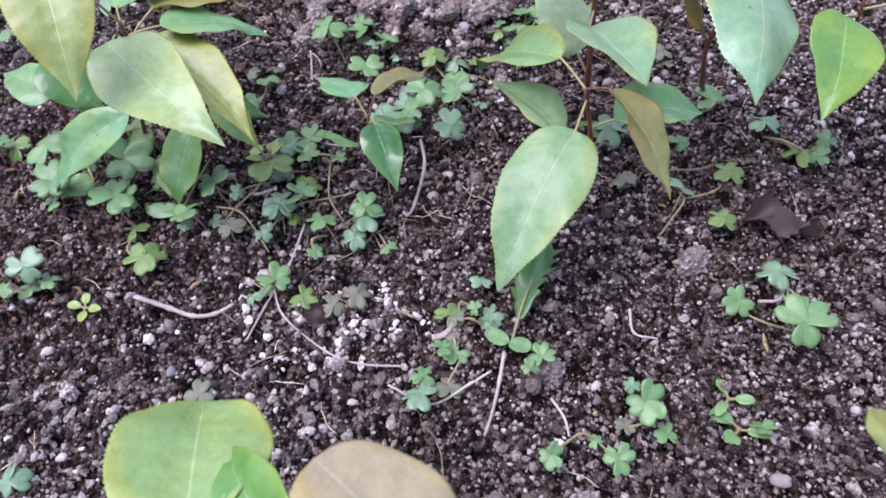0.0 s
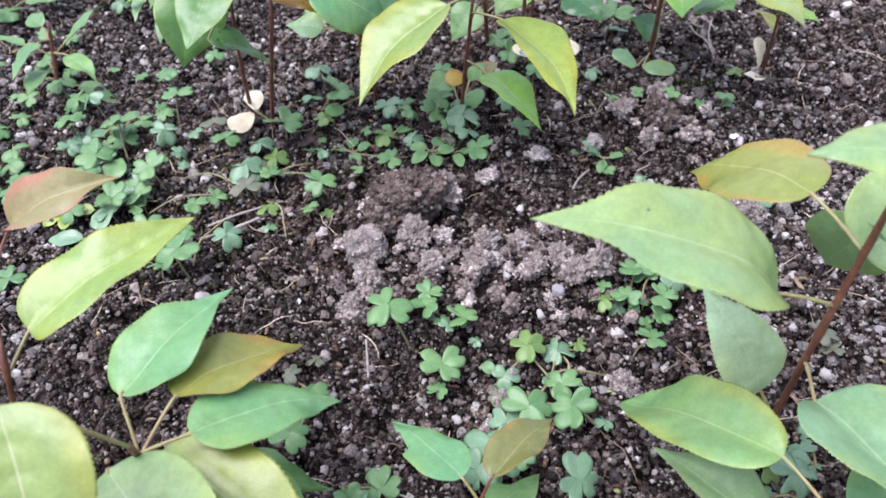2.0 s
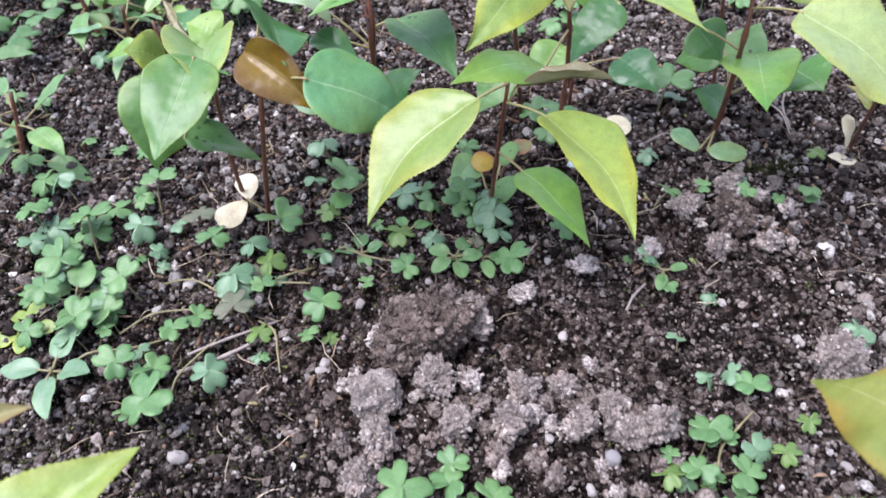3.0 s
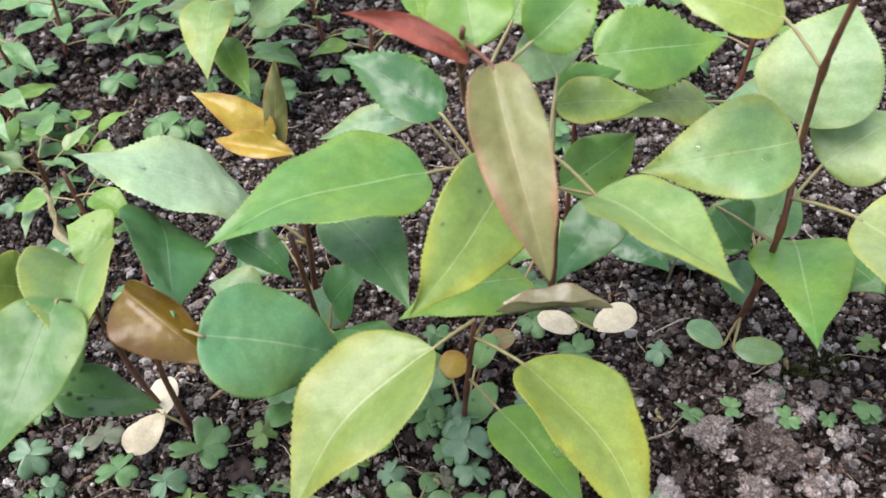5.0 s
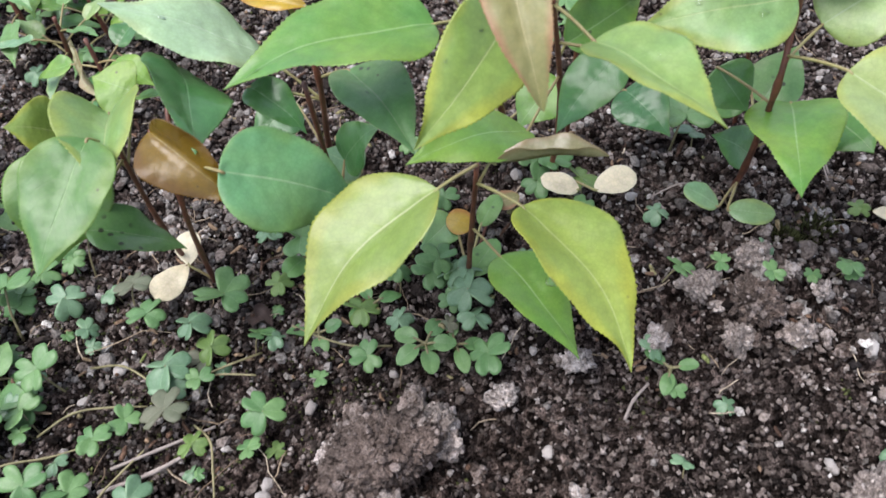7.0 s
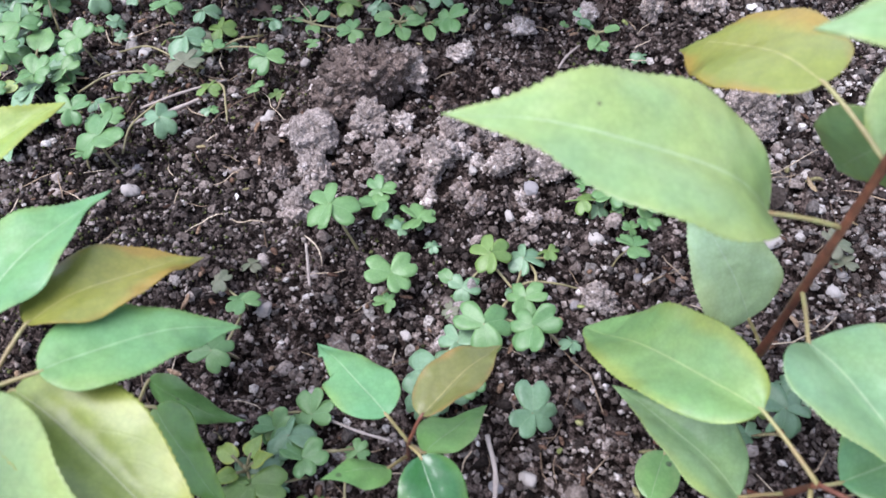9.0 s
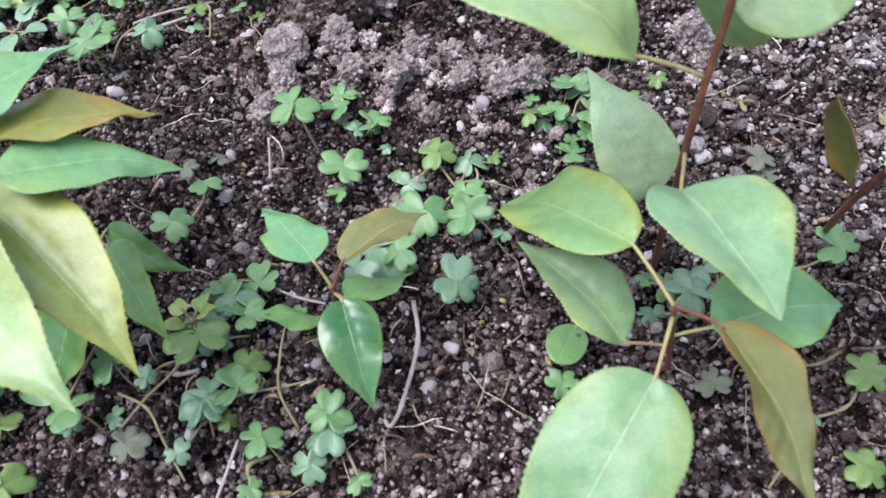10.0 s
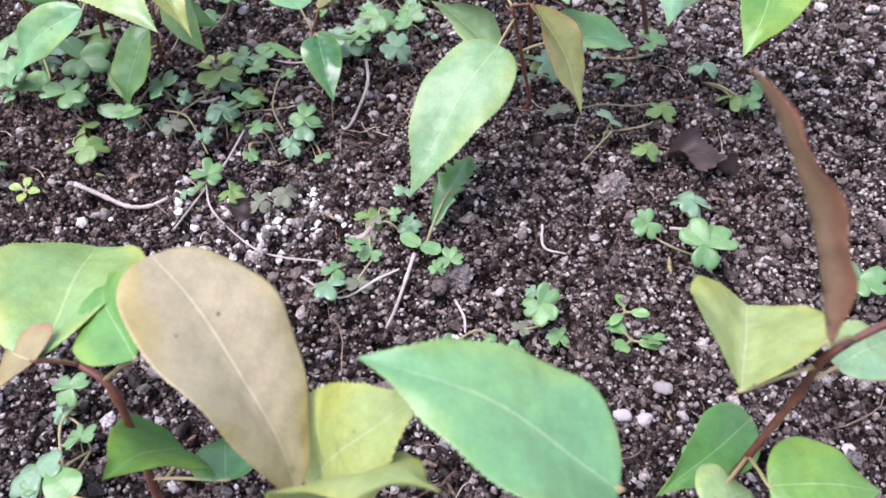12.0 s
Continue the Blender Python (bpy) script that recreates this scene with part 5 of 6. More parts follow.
# ---- clods, stones, twigs ----
def clod(x, y, r, tall, seed, mat=None, turn=0.0, long=1.0, sink=0.35, flat=0.0, fine=1.0):
    """A rough lump of dry soil, crumbly all over, that sits in the ground; flat: how far its top is broken off flat."""
    bm = bmesh.new()
    bmesh.ops.create_icosphere(bm, subdivisions=5 if r > 0.005 else 4 if r > 0.003 else 3, radius=1.0)
    off = Vector((seed * 3.1, seed * 1.7, seed * 0.9))
    q = max(1.0, r / 0.006)
    pick = random.Random(seed)
    cuts = [(Vector((pick.gauss(0, 1), pick.gauss(0, 1), pick.gauss(0, 0.8))).normalized(), pick.uniform(0.6, 0.95)) for _ in range(9)]
    for v in bm.verts:
        p = v.co.copy()
        # a broken block, knobbly with clefts between the knobs
        d = min([1.15] + [b / max(p.dot(a), 0.25) for a, b in cuts]) * (1 + 0.22 * noise.noise(p * 1.6 + off))
        d += min(1.0, 0.3 + fine) * 0.6 * (0.4 - noise.voronoi(p * 2.0 * q + off)[0][0]) / q ** 0.5
        d += fine * (0.36 * (0.4 - noise.voronoi(p * 4.5 * q + off)[0][0]) + 0.16 * noise.noise(p * 9 * q + off)) / q ** 0.6
        c = p * d
        if flat and c.z > 0.55:
            c.z = 0.55 + (c.z - 0.55) * (1 - flat)
        v.co = Vector((c.x * r * long, c.y * r, c.z * tall))
    core = np.array([v.co[:] for v in bm.verts])
    faces = np.array([[v.index for v in f.verts] for f in bm.faces])
    bm.free()
    # crumbs that cling to the lump all over
    rng = np.random.RandomState(seed)
    n = int(min(700, 12 + 2.0 * fine * (r / 0.0011) ** 2))
    at = core[rng.choice(np.where(core[:, 2] > -0.5 * tall)[0], n)] * rng.uniform(0.93, 1.04, (n, 1))
    base, tri = solid(1)
    size = np.clip(0.0007 * np.exp(rng.normal(0, 0.45, n)), 0.0003, 0.0021)
    nugget = base[None] * rng.uniform(0.7, 1.25, (n, 1, 3)) * (1 + rng.uniform(-0.25, 0.25, (n, len(base), 1))) * size[:, None, None] + at[:, None]
    verts = np.concatenate([core, nugget.reshape(-1, 3)])
    faces = np.concatenate([faces, (tri[None] + (np.arange(n) * len(base))[:, None, None]).reshape(-1, 3) + len(core)])
    ob = new("soil_clod", mesh_of("soil_clod", verts, faces, mat or CLOD))
    ob.matrix_basis = pose(x, y, float(height(x, y)) + tall * (1 - sink) - tall * 0.35, 0, 0, turn)
    return tagged(ob, "rough light brown lump of dry crumbly soil", "soil clod", "dry clods on the bed")


clod(-0.0300, 0.5500, 0.0180, 0.0125, 1, turn=28, long=1.0, sink=0.0, mat=LUMP, fine=2.2, flat=0.25)
clod(-0.0470, 0.5545, 0.0048, 0.0048, 51, turn=20, long=1.2, sink=-0.6)
clod(-0.0415, 0.5440, 0.0042, 0.0045, 52, turn=80, long=1.1, sink=-0.8)
clod(-0.0120, 0.5655, 0.0050, 0.0055, 53, turn=140, long=1.2, sink=-0.8)
clod(-0.0385, 0.5680, 0.0045, 0.0045, 54, turn=200, long=1.2, sink=-0.6, mat=LUMP)
clod(-0.0215, 0.5735, 0.0050, 0.0050, 55, turn=250, long=1.3, sink=-0.6, mat=LUMP)
clod(-0.0300, 0.5520, 0.0060, 0.0050, 56, turn=310, long=1.2, sink=-1.9, mat=LUMP)
clod(-0.0175, 0.5560, 0.0052, 0.0050, 57, turn=10, long=1.3, sink=-1.7, mat=LUMP)
clod(-0.0445, 0.5370, 0.0040, 0.0040, 58, turn=60, long=1.2, sink=-0.4)
clod(-0.0140, 0.5570, 0.0096, 0.0091, 2, turn=46, long=1.0, sink=-0.1)
clod(-0.0490, 0.5250, 0.0090, 0.0090, 3, turn=184, long=1.0, sink=-0.1, fine=0.25)
clod(-0.0470, 0.5090, 0.0070, 0.0070, 4, turn=86, long=1.25, sink=-0.1)
clod(-0.0540, 0.4960, 0.0067, 0.0067, 5, turn=342, long=1.1, sink=-0.1)
clod(-0.0270, 0.5310, 0.0072, 0.0072, 6, turn=128, long=1.25, sink=-0.1)
clod(-0.0430, 0.5440, 0.0050, 0.0050, 7, turn=108, long=1.25, sink=-0.1, mat=LUMP, fine=0.6)
clod(-0.0410, 0.5480, 0.0031, 0.0031, 8, turn=18, long=1.0, sink=-0.1, fine=0.2)
clod(-0.0140, 0.5300, 0.0044, 0.0044, 9, turn=297, long=1.25, sink=-0.1)
clod(-0.0200, 0.5130, 0.0065, 0.0065, 10, turn=81, long=1.1, sink=-0.1)
clod(0.0000, 0.5120, 0.0074, 0.0074, 11, turn=326, long=1.1, sink=-0.1)
clod(0.0050, 0.5250, 0.0068, 0.0068, 12, turn=260, long=1.1, sink=-0.1)
clod(-0.0100, 0.5220, 0.0036, 0.0036, 13, turn=278, long=1.1, sink=-0.1, mat=LUMP)
clod(-0.0050, 0.5040, 0.0050, 0.0050, 14, turn=257, long=1.1, sink=-0.1, mat=LUMP)
clod(0.0150, 0.5130, 0.0040, 0.0040, 15, turn=18, long=1.0, sink=-0.1)
clod(0.0210, 0.5280, 0.0060, 0.0060, 16, turn=186, long=1.1, sink=-0.1)
clod(0.0290, 0.5240, 0.0041, 0.0041, 17, turn=163, long=1.1, sink=-0.1, mat=LUMP)
clod(0.0260, 0.5110, 0.0052, 0.0052, 18, turn=216, long=1.25, sink=-0.1)
clod(0.0380, 0.5180, 0.0073, 0.0073, 19, turn=84, long=1.25, sink=-0.1)
clod(0.0440, 0.5090, 0.0070, 0.0074, 20, turn=90, long=1.0, sink=-0.1)
clod(0.0530, 0.5080, 0.0062, 0.0068, 59, turn=40, long=1.2, sink=-0.1)
clod(0.0130, 0.5210, 0.0036, 0.0036, 21, turn=118, long=1.0, sink=-0.1, mat=LUMP)
clod(0.0080, 0.5000, 0.0040, 0.0040, 22, turn=90, long=1.1, sink=-0.1, mat=LUMP)
clod(0.0140, 0.4930, 0.0048, 0.0048, 23, turn=88, long=1.0, sink=-0.1, mat=LUMP)
clod(-0.0040, 0.4970, 0.0037, 0.0037, 24, turn=261, long=1.25, sink=-0.1)
clod(0.0380, 0.5850, 0.0048, 0.0048, 25, turn=184, long=1.25, sink=-0.1)
clod(0.0100, 0.5720, 0.0044, 0.0044, 26, turn=345, long=1.25, sink=-0.1)
clod(0.0330, 0.5390, 0.0033, 0.0033, 27, turn=93, long=1.1, sink=-0.1)
clod(-0.0610, 0.5100, 0.0034, 0.0034, 28, turn=212, long=1.25, sink=-0.1, mat=LUMP)
clod(-0.0220, 0.5010, 0.0033, 0.0033, 29, turn=268, long=1.1, sink=-0.1, mat=LUMP)
clod(-0.0350, 0.5040, 0.0029, 0.0029, 30, turn=303, long=1.1, sink=-0.1, mat=LUMP)
clod(0.0820, 0.6080, 0.0059, 0.0059, 31, turn=185, long=1.1, sink=-0.1)
clod(0.0980, 0.5990, 0.0088, 0.0088, 32, turn=82, long=1.1, sink=-0.1, mat=LUMP, fine=1.5)
clod(0.0920, 0.5880, 0.0053, 0.0053, 33, turn=236, long=1.25, sink=-0.1)
clod(0.1120, 0.5880, 0.0052, 0.0052, 34, turn=271, long=1.0, sink=-0.1)
clod(0.1240, 0.6030, 0.0034, 0.0034, 35, turn=250, long=1.1, sink=-0.1)
clod(0.0660, 0.5920, 0.0050, 0.0050, 36, turn=255, long=1.25, sink=-0.1)
clod(0.1190, 0.5290, 0.0095, 0.0095, 37, turn=263, long=1.1, sink=-0.1)
clod(0.1350, 0.5400, 0.0052, 0.0052, 38, turn=338, long=1.0, sink=-0.1, fine=0.4)
clod(0.1240, 0.5200, 0.0056, 0.0056, 39, turn=232, long=1.1, sink=-0.1)
clod(0.1030, 0.6180, 0.0051, 0.0051, 40, turn=179, long=1.25, sink=-0.1)
clod(0.1160, 0.6140, 0.0034, 0.0034, 41, turn=285, long=1.25, sink=-0.1)
clod(0.1050, 0.5960, 0.0047, 0.0047, 42, turn=233, long=1.1, sink=-0.1, mat=LUMP)
clod(0.055, 0.453, 0.0053, 0.0053, 34, turn=158, long=1.24, sink=0.2)
clod(0.066, 0.281, 0.0052, 0.0052, 35, turn=205, long=1.36, sink=0.2)
clod(0.159, 0.257, 0.0024, 0.0024, 36, turn=252, long=1.00, sink=0.2)
clod(-0.120, 0.274, 0.0035, 0.0035, 37, turn=299, long=1.12, sink=0.2)
clod(0.075, 0.227, 0.0057, 0.0057, 38, turn=346, long=1.24, sink=0.2)
clod(0.130, 0.331, 0.0059, 0.0059, 39, turn=33, long=1.36, sink=0.2)
# crumbs of the broken ridge, mostly of the darker soil in place of shade in its gaps
RIDGE = random.Random(5)
for a, b, c, d, n in ((-0.055, 0.535, -0.045, 0.495, 8), (-0.04, 0.525, 0.0, 0.515, 12), (0.0, 0.518, 0.06, 0.512, 12), (-0.045, 0.56, -0.01, 0.545, 6), (0.085, 0.605, 0.125, 0.59, 9), (0.105, 0.53, 0.13, 0.5, 8), (-0.03, 0.44, 0.01, 0.43, 8), (0.02, 0.5, 0.05, 0.49, 8)):
    for _ in range(n):
        k = RIDGE.random()
        r = RIDGE.uniform(0.0014, 0.0034)
        clod(a + (c - a) * k + RIDGE.gauss(0, 0.006), b + (d - b) * k + RIDGE.gauss(0, 0.006), r, r * RIDGE.uniform(0.7, 1.0), RIDGE.randrange(100, 900), turn=RIDGE.uniform(0, 360), long=RIDGE.uniform(1, 1.5), sink=RIDGE.uniform(0.0, 0.3), mat=RIDGE.choice((CLOD, LUMP, LUMP)))


def pebble_mesh(seed, mat):
    """A small stone: rounded, with a few flat broken sides."""
    rng = random.Random(seed)
    cuts = [(Vector((rng.gauss(0, 1), rng.gauss(0, 1), rng.gauss(0, 1))).normalized(), rng.uniform(0.62, 0.95)) for _ in range(7)]
    bm = bmesh.new()
    bmesh.ops.create_icosphere(bm, subdivisions=3, radius=1.0)
    off = Vector((seed * 2.3, seed, seed * 0.7))
    for v in bm.verts:
        p = v.co.copy()
        k = min([1.1] + [d / max(p.dot(n), 0.2) for n, d in cuts])
        v.co = Vector((p.x * 1.2, p.y * 0.95, p.z * 0.85)) * (k + 0.2 * noise.noise(p * 2.2 + off) + 0.16 * noise.noise(p * 5 + off))
    me = bpy.data.meshes.new("pebble")
    bm.to_mesh(me)
    bm.free()
    me.polygons.foreach_set("use_smooth", [True] * len(me.polygons))
    me.materials.append(mat)
    return me


PEBBLES = {"white": [pebble_mesh(i, WHITE) for i in range(6)], "grey": [pebble_mesh(9 + i, GREY) for i in range(4)]}


def pebble(x, y, r, tone="white"):
    ob = new("pebble", SPREAD.choice(PEBBLES[tone]))
    ob.matrix_basis = pose(x, y, float(height(x, y)) + r * 0.45, SPREAD.uniform(0, 40), SPREAD.uniform(0, 40), SPREAD.uniform(0, 360)) @ Matrix.Scale(r, 4)
    return tagged(ob, "small rough whitish pumice pebble on the soil" if tone == "white" else "small grey pebble lying on the soil", "pebble", "pebbles on the bed")


pebble(-0.069, 0.561, 0.0020)
pebble(-0.071, 0.542, 0.0020)
pebble(0.013, 0.505, 0.0018)
pebble(0.026, 0.489, 0.0020)
pebble(0.057, 0.478, 0.0025)
pebble(-0.121, 0.508, 0.0029)
pebble(-0.061, 0.451, 0.0026)
pebble(-0.012, 0.442, 0.0018)
pebble(0.119, 0.473, 0.0030)
pebble(0.110, 0.478, 0.0019)
pebble(0.152, 0.456, 0.0016)
pebble(0.167, 0.486, 0.0023)
# a pebble put in for a crumpled, plastic-like bluish grey scrap
pebble(0.035, 0.499, 0.0028, "grey")
pebble(0.026, 0.391, 0.0026)
pebble(0.020, 0.375, 0.0025)
pebble(0.016, 0.387, 0.0019, "grey")
pebble(-0.017, 0.382, 0.0022)
pebble(0.031, 0.383, 0.0016, "grey")
pebble(0.138, 0.458, 0.0018)
pebble(0.133, 0.450, 0.0022)
pebble(0.109, 0.456, 0.0022)
pebble(0.111, 0.490, 0.0018)
pebble(-0.016, 0.289, 0.0020)
pebble(-0.019, 0.260, 0.0019)
pebble(-0.049, 0.274, 0.0020)
pebble(-0.007, 0.297, 0.0016)
pebble(-0.001, 0.298, 0.0016)
pebble(0.006, 0.298, 0.0018)
pebble(0.015, 0.306, 0.0017)
pebble(-0.015, 0.301, 0.0016)
pebble(0.143, 0.238, 0.0028)
pebble(0.176, 0.264, 0.0019)
pebble(0.192, 0.303, 0.0028)
pebble(-0.077, 0.390, 0.0019)
pebble(-0.053, 0.356, 0.0018)
pebble(-0.133, 0.292, 0.0021)
pebble(-0.114, 0.248, 0.0019)
pebble(-0.122, 0.247, 0.0019)
pebble(-0.084, 0.270, 0.0019)
pebble(-0.070, 0.288, 0.0018)
pebble(-0.073, 0.273, 0.0018)
pebble(0.083, 0.274, 0.0017)
pebble(-0.071, 0.547, 0.0021)
pebble(-0.137, 0.599, 0.0027)
pebble(-0.149, 0.586, 0.0019)
pebble(-0.057, 0.572, 0.0022)
pebble(0.022, 0.679, 0.0027)
pebble(0.066, 0.656, 0.0021)
pebble(0.136, 0.582, 0.0022)
pebble(0.114, 0.545, 0.0023)
pebble(-0.029, 0.587, 0.0015)
pebble(0.022, 0.592, 0.0015)
pebble(0.127, 0.223, 0.0025)
pebble(0.135, 0.223, 0.0025)
pebble(0.149, 0.227, 0.0018)
pebble(0.206, 0.221, 0.0024)
pebble(-0.082, 0.355, 0.0019)
pebble(-0.109, 0.322, 0.0027, "grey")
# odd pebbles strewn over the bed
for _ in range(45):
    pebble(SPREAD.uniform(-0.16, 0.2), SPREAD.uniform(0.17, 0.6), SPREAD.uniform(0.0012, 0.0022), SPREAD.choice(("white", "grey", "white")))


def twig(label, points, r0, r1, mat=None):
    top = lambda x, y: max(float(height(x + a, y + b)) for a in (-0.003, 0, 0.003) for b in (-0.003, 0, 0.003))
    pts = [(x, y, top(x, y) + z - 0.001) for x, y, z in points]
    o = pts[0]
    ob = new("twig", tube("twig", pts, r0, r1, mat or TWIG, o, sides=7, steps=5, knots=0.25))
    ob.location = o
    return tagged(ob, label, "twig", "twigs on the bed")


twig("pale dry twig lying on the soil", [(-0.103, 0.317, 0.0020), (-0.090, 0.315, 0.0020), (-0.080, 0.312, 0.0020), (-0.071, 0.313, 0.0020), (-0.063, 0.317, 0.0020)], 0.0011, 0.0008)
twig("short pale stalk standing in the soil", [(-0.047, 0.473, 0.0120), (-0.047, 0.467, 0.0060), (-0.047, 0.460, -0.0020)], 0.00043, 0.0006)
twig("thin dead stem fallen on the soil", [(0.014, 0.399, 0.0100), (0.016, 0.386, 0.0060), (0.012, 0.367, 0.0040), (0.009, 0.360, 0.0030), (0.007, 0.362, 0.0030)], 0.00077, 0.0006)
twig("pale root lying on the soil", [(0.049, 0.284, 0.0060), (0.047, 0.273, 0.0040), (0.044, 0.262, 0.0020), (0.041, 0.254, 0.0020)], 0.0008, 0.0005)
twig("thin pale root lying on the soil", [(0.066, 0.269, 0.0020), (0.070, 0.260, 0.0030), (0.071, 0.252, 0.0020)], 0.0006, 0.00043)
twig("thin brown runner creeping over the soil", [(-0.045, 0.320, 0.0040), (-0.039, 0.306, 0.0030), (-0.020, 0.290, 0.0030), (-0.006, 0.283, 0.0030), (0.011, 0.281, 0.0020)], 0.00043, 0.00043)
twig("thin pale runner creeping over the soil", [(-0.036, 0.353, 0.0060), (-0.040, 0.331, 0.0050), (-0.048, 0.311, 0.0040), (-0.053, 0.296, 0.0020)], 0.00052, 0.00043)
twig("thin reddish runner between clover leaves", [(-0.127, 0.555, 0.0030), (-0.111, 0.560, 0.0040), (-0.092, 0.569, 0.0040)], 0.0006, 0.00052)
twig("thin pale runner creeping over the soil", [(0.005, 0.274, 0.0030), (0.021, 0.268, 0.0030), (0.036, 0.271, 0.0040), (0.044, 0.276, 0.0040)], 0.00052, 0.00043)
twig("short dry twig on the soil", [(0.021, 0.296, 0.0020), (0.026, 0.297, 0.0020), (0.030, 0.299, 0.0020)], 0.0014, 0.0012)
twig("thin dry stalk lying on the soil", [(0.051, 0.564, 0.0020), (0.055, 0.571, 0.0020), (0.061, 0.577, 0.0020)], 0.0006, 0.0005)
twig("thin pale root hairs on dark soil", [(0.099, 0.305, 0.0030), (0.100, 0.296, 0.0030), (0.109, 0.294, 0.0030)], 0.0006, 0.0004)
twig("thin green runner creeping over the soil", [(0.152, 0.312, 0.0040), (0.161, 0.313, 0.0040), (0.164, 0.321, 0.0040), (0.164, 0.309, 0.0040)], 0.0007, 0.0006)
twig("pale runner between clover leaves", [(-0.130, 0.547, 0.0030), (-0.111, 0.553, 0.0030), (-0.092, 0.564, 0.0030)], 0.0008, 0.0007)
twig("thin stalk across dark soil", [(-0.036, 0.410, 0.0060), (-0.025, 0.404, 0.0070), (-0.015, 0.399, 0.0080)], 0.00043, 0.00043)
twig("pale thin stalk on the soil", [(-0.071, 0.377, 0.0020), (-0.062, 0.377, 0.0020), (-0.054, 0.377, 0.0020)], 0.0008, 0.0007)


twig("thin wiry rootlet among grit", [(0.155, 0.7, 0.006), (0.149, 0.686, 0.012), (0.146, 0.677, 0.008), (0.147, 0.665, 0.003)], 0.0005, 0.0004)
twig("thin wiry rootlet among grit", [(0.141, 0.696, 0.004), (0.14, 0.682, 0.008), (0.145, 0.675, 0.006), (0.146, 0.662, 0.002)], 0.0004, 0.0003)
twig("thin wiry rootlet among grit", [(0.09, 0.662, 0.003), (0.083, 0.656, 0.008), (0.074, 0.654, 0.003)], 0.0004, 0.0003)


for x, y, a, d in ((-0.16, 0.57, 20, 0.04), (-0.15, 0.6, 340, 0.045), (-0.13, 0.53, 70, 0.035), (-0.12, 0.585, 10, 0.04), (-0.1, 0.57, 300, 0.03), (-0.18, 0.545, 30, 0.045), (-0.08, 0.6, 200, 0.035), (-0.03, 0.6, 170, 0.04), (-0.06, 0.39, 250, 0.035), (-0.05, 0.36, 30, 0.035), (-0.08, 0.37, 320, 0.04), (-0.02, 0.36, 110, 0.035), (0.07, 0.49, 60, 0.03), (0.15, 0.39, 200, 0.035), (0.02, 0.45, 20, 0.03), (0.13, 0.37, 250, 0.03)):
    c, w = math.cos(radians(a)), math.sin(radians(a))
    twig("thin brown clover runner creeping over the soil", [(x, y, 0.002), (x + c * d * 0.35 - w * 0.003, y + w * d * 0.35 + c * 0.003, 0.005), (x + c * d * 0.7, y + w * d * 0.7, 0.004), (x + c * d + w * 0.003, y + w * d - c * 0.003, 0.002)], 0.00048, 0.00036, SHOOT)


# ---- other growth ----
def moss_tuft(x, y, r, count, seed, label):
    """A low cushion of moss: many short upright spikes, in one mesh."""
    rng = np.random.RandomState(seed)
    d, a = r * np.sqrt(rng.rand(count)), rng.uniform(0, 2 * np.pi, count)
    px, py = x + d * np.cos(a), y + 0.7 * d * np.sin(a)
    tall = 0.0042 * rng.uniform(0.6, 1.2, count) * (1 - 0.5 * d / r)
    foot = np.stack([px, py, height(px, py) - 0.0006], 1)
    lean = np.stack([np.cos(a) * d * 0.35 + rng.normal(0, 0.0006, count), np.sin(a) * d * 0.35 + rng.normal(0, 0.0006, count), tall], 1)
    rings = []
    for k, w in ((0.0, 0.00026), (0.55, 0.00034), (1.0, 0.00005)):
        for j in range(3):
            rings.append(foot + lean * k + w * np.array([math.cos(2.1 * j), math.sin(2.1 * j), 0]))
    V = np.stack(rings, 1).reshape(-1, 3)
    F = [(i * 3 + j, i * 3 + (j + 1) % 3, i * 3 + 3 + (j + 1) % 3, i * 3 + 3 + j) for i in range(2) for j in range(3)]
    F = (np.array(F)[None] + (np.arange(count) * 9)[:, None, None]).reshape(-1, 4)
    return tagged(new("moss_tuft", mesh_of("moss_tuft", V, F, MOSSY)), label, "moss", "moss tufts on the bed")


moss_tuft(0.136, 0.642, 0.0085, 420, 3, "olive green cushion of spiky moss on the soil")
moss_tuft(0.122, 0.634, 0.006, 240, 4, "small olive green cushion of moss on the soil")
moss_tuft(-0.122, 0.575, 0.006, 220, 5, "small olive green cushion of moss among clover")
def dead_leaf(at, tip, width, roll, label):
    ob = new("dead_leaf", blade("dead_leaf", (at[0], at[1], float(height(at[0], at[1])) + at[2]), (tip[0], tip[1], float(height(tip[0], tip[1])) + tip[2]), width, roll, 34, LEAF["dead"], 0.12, (0, 0, 0), shape=(0.4, 0.8), teeth=0.12, along=26, seed=91, curl=-0.1, twist=55, crumple=7.0))
    return tagged(ob, label, "dead leaf", "dead leaves on the bed")


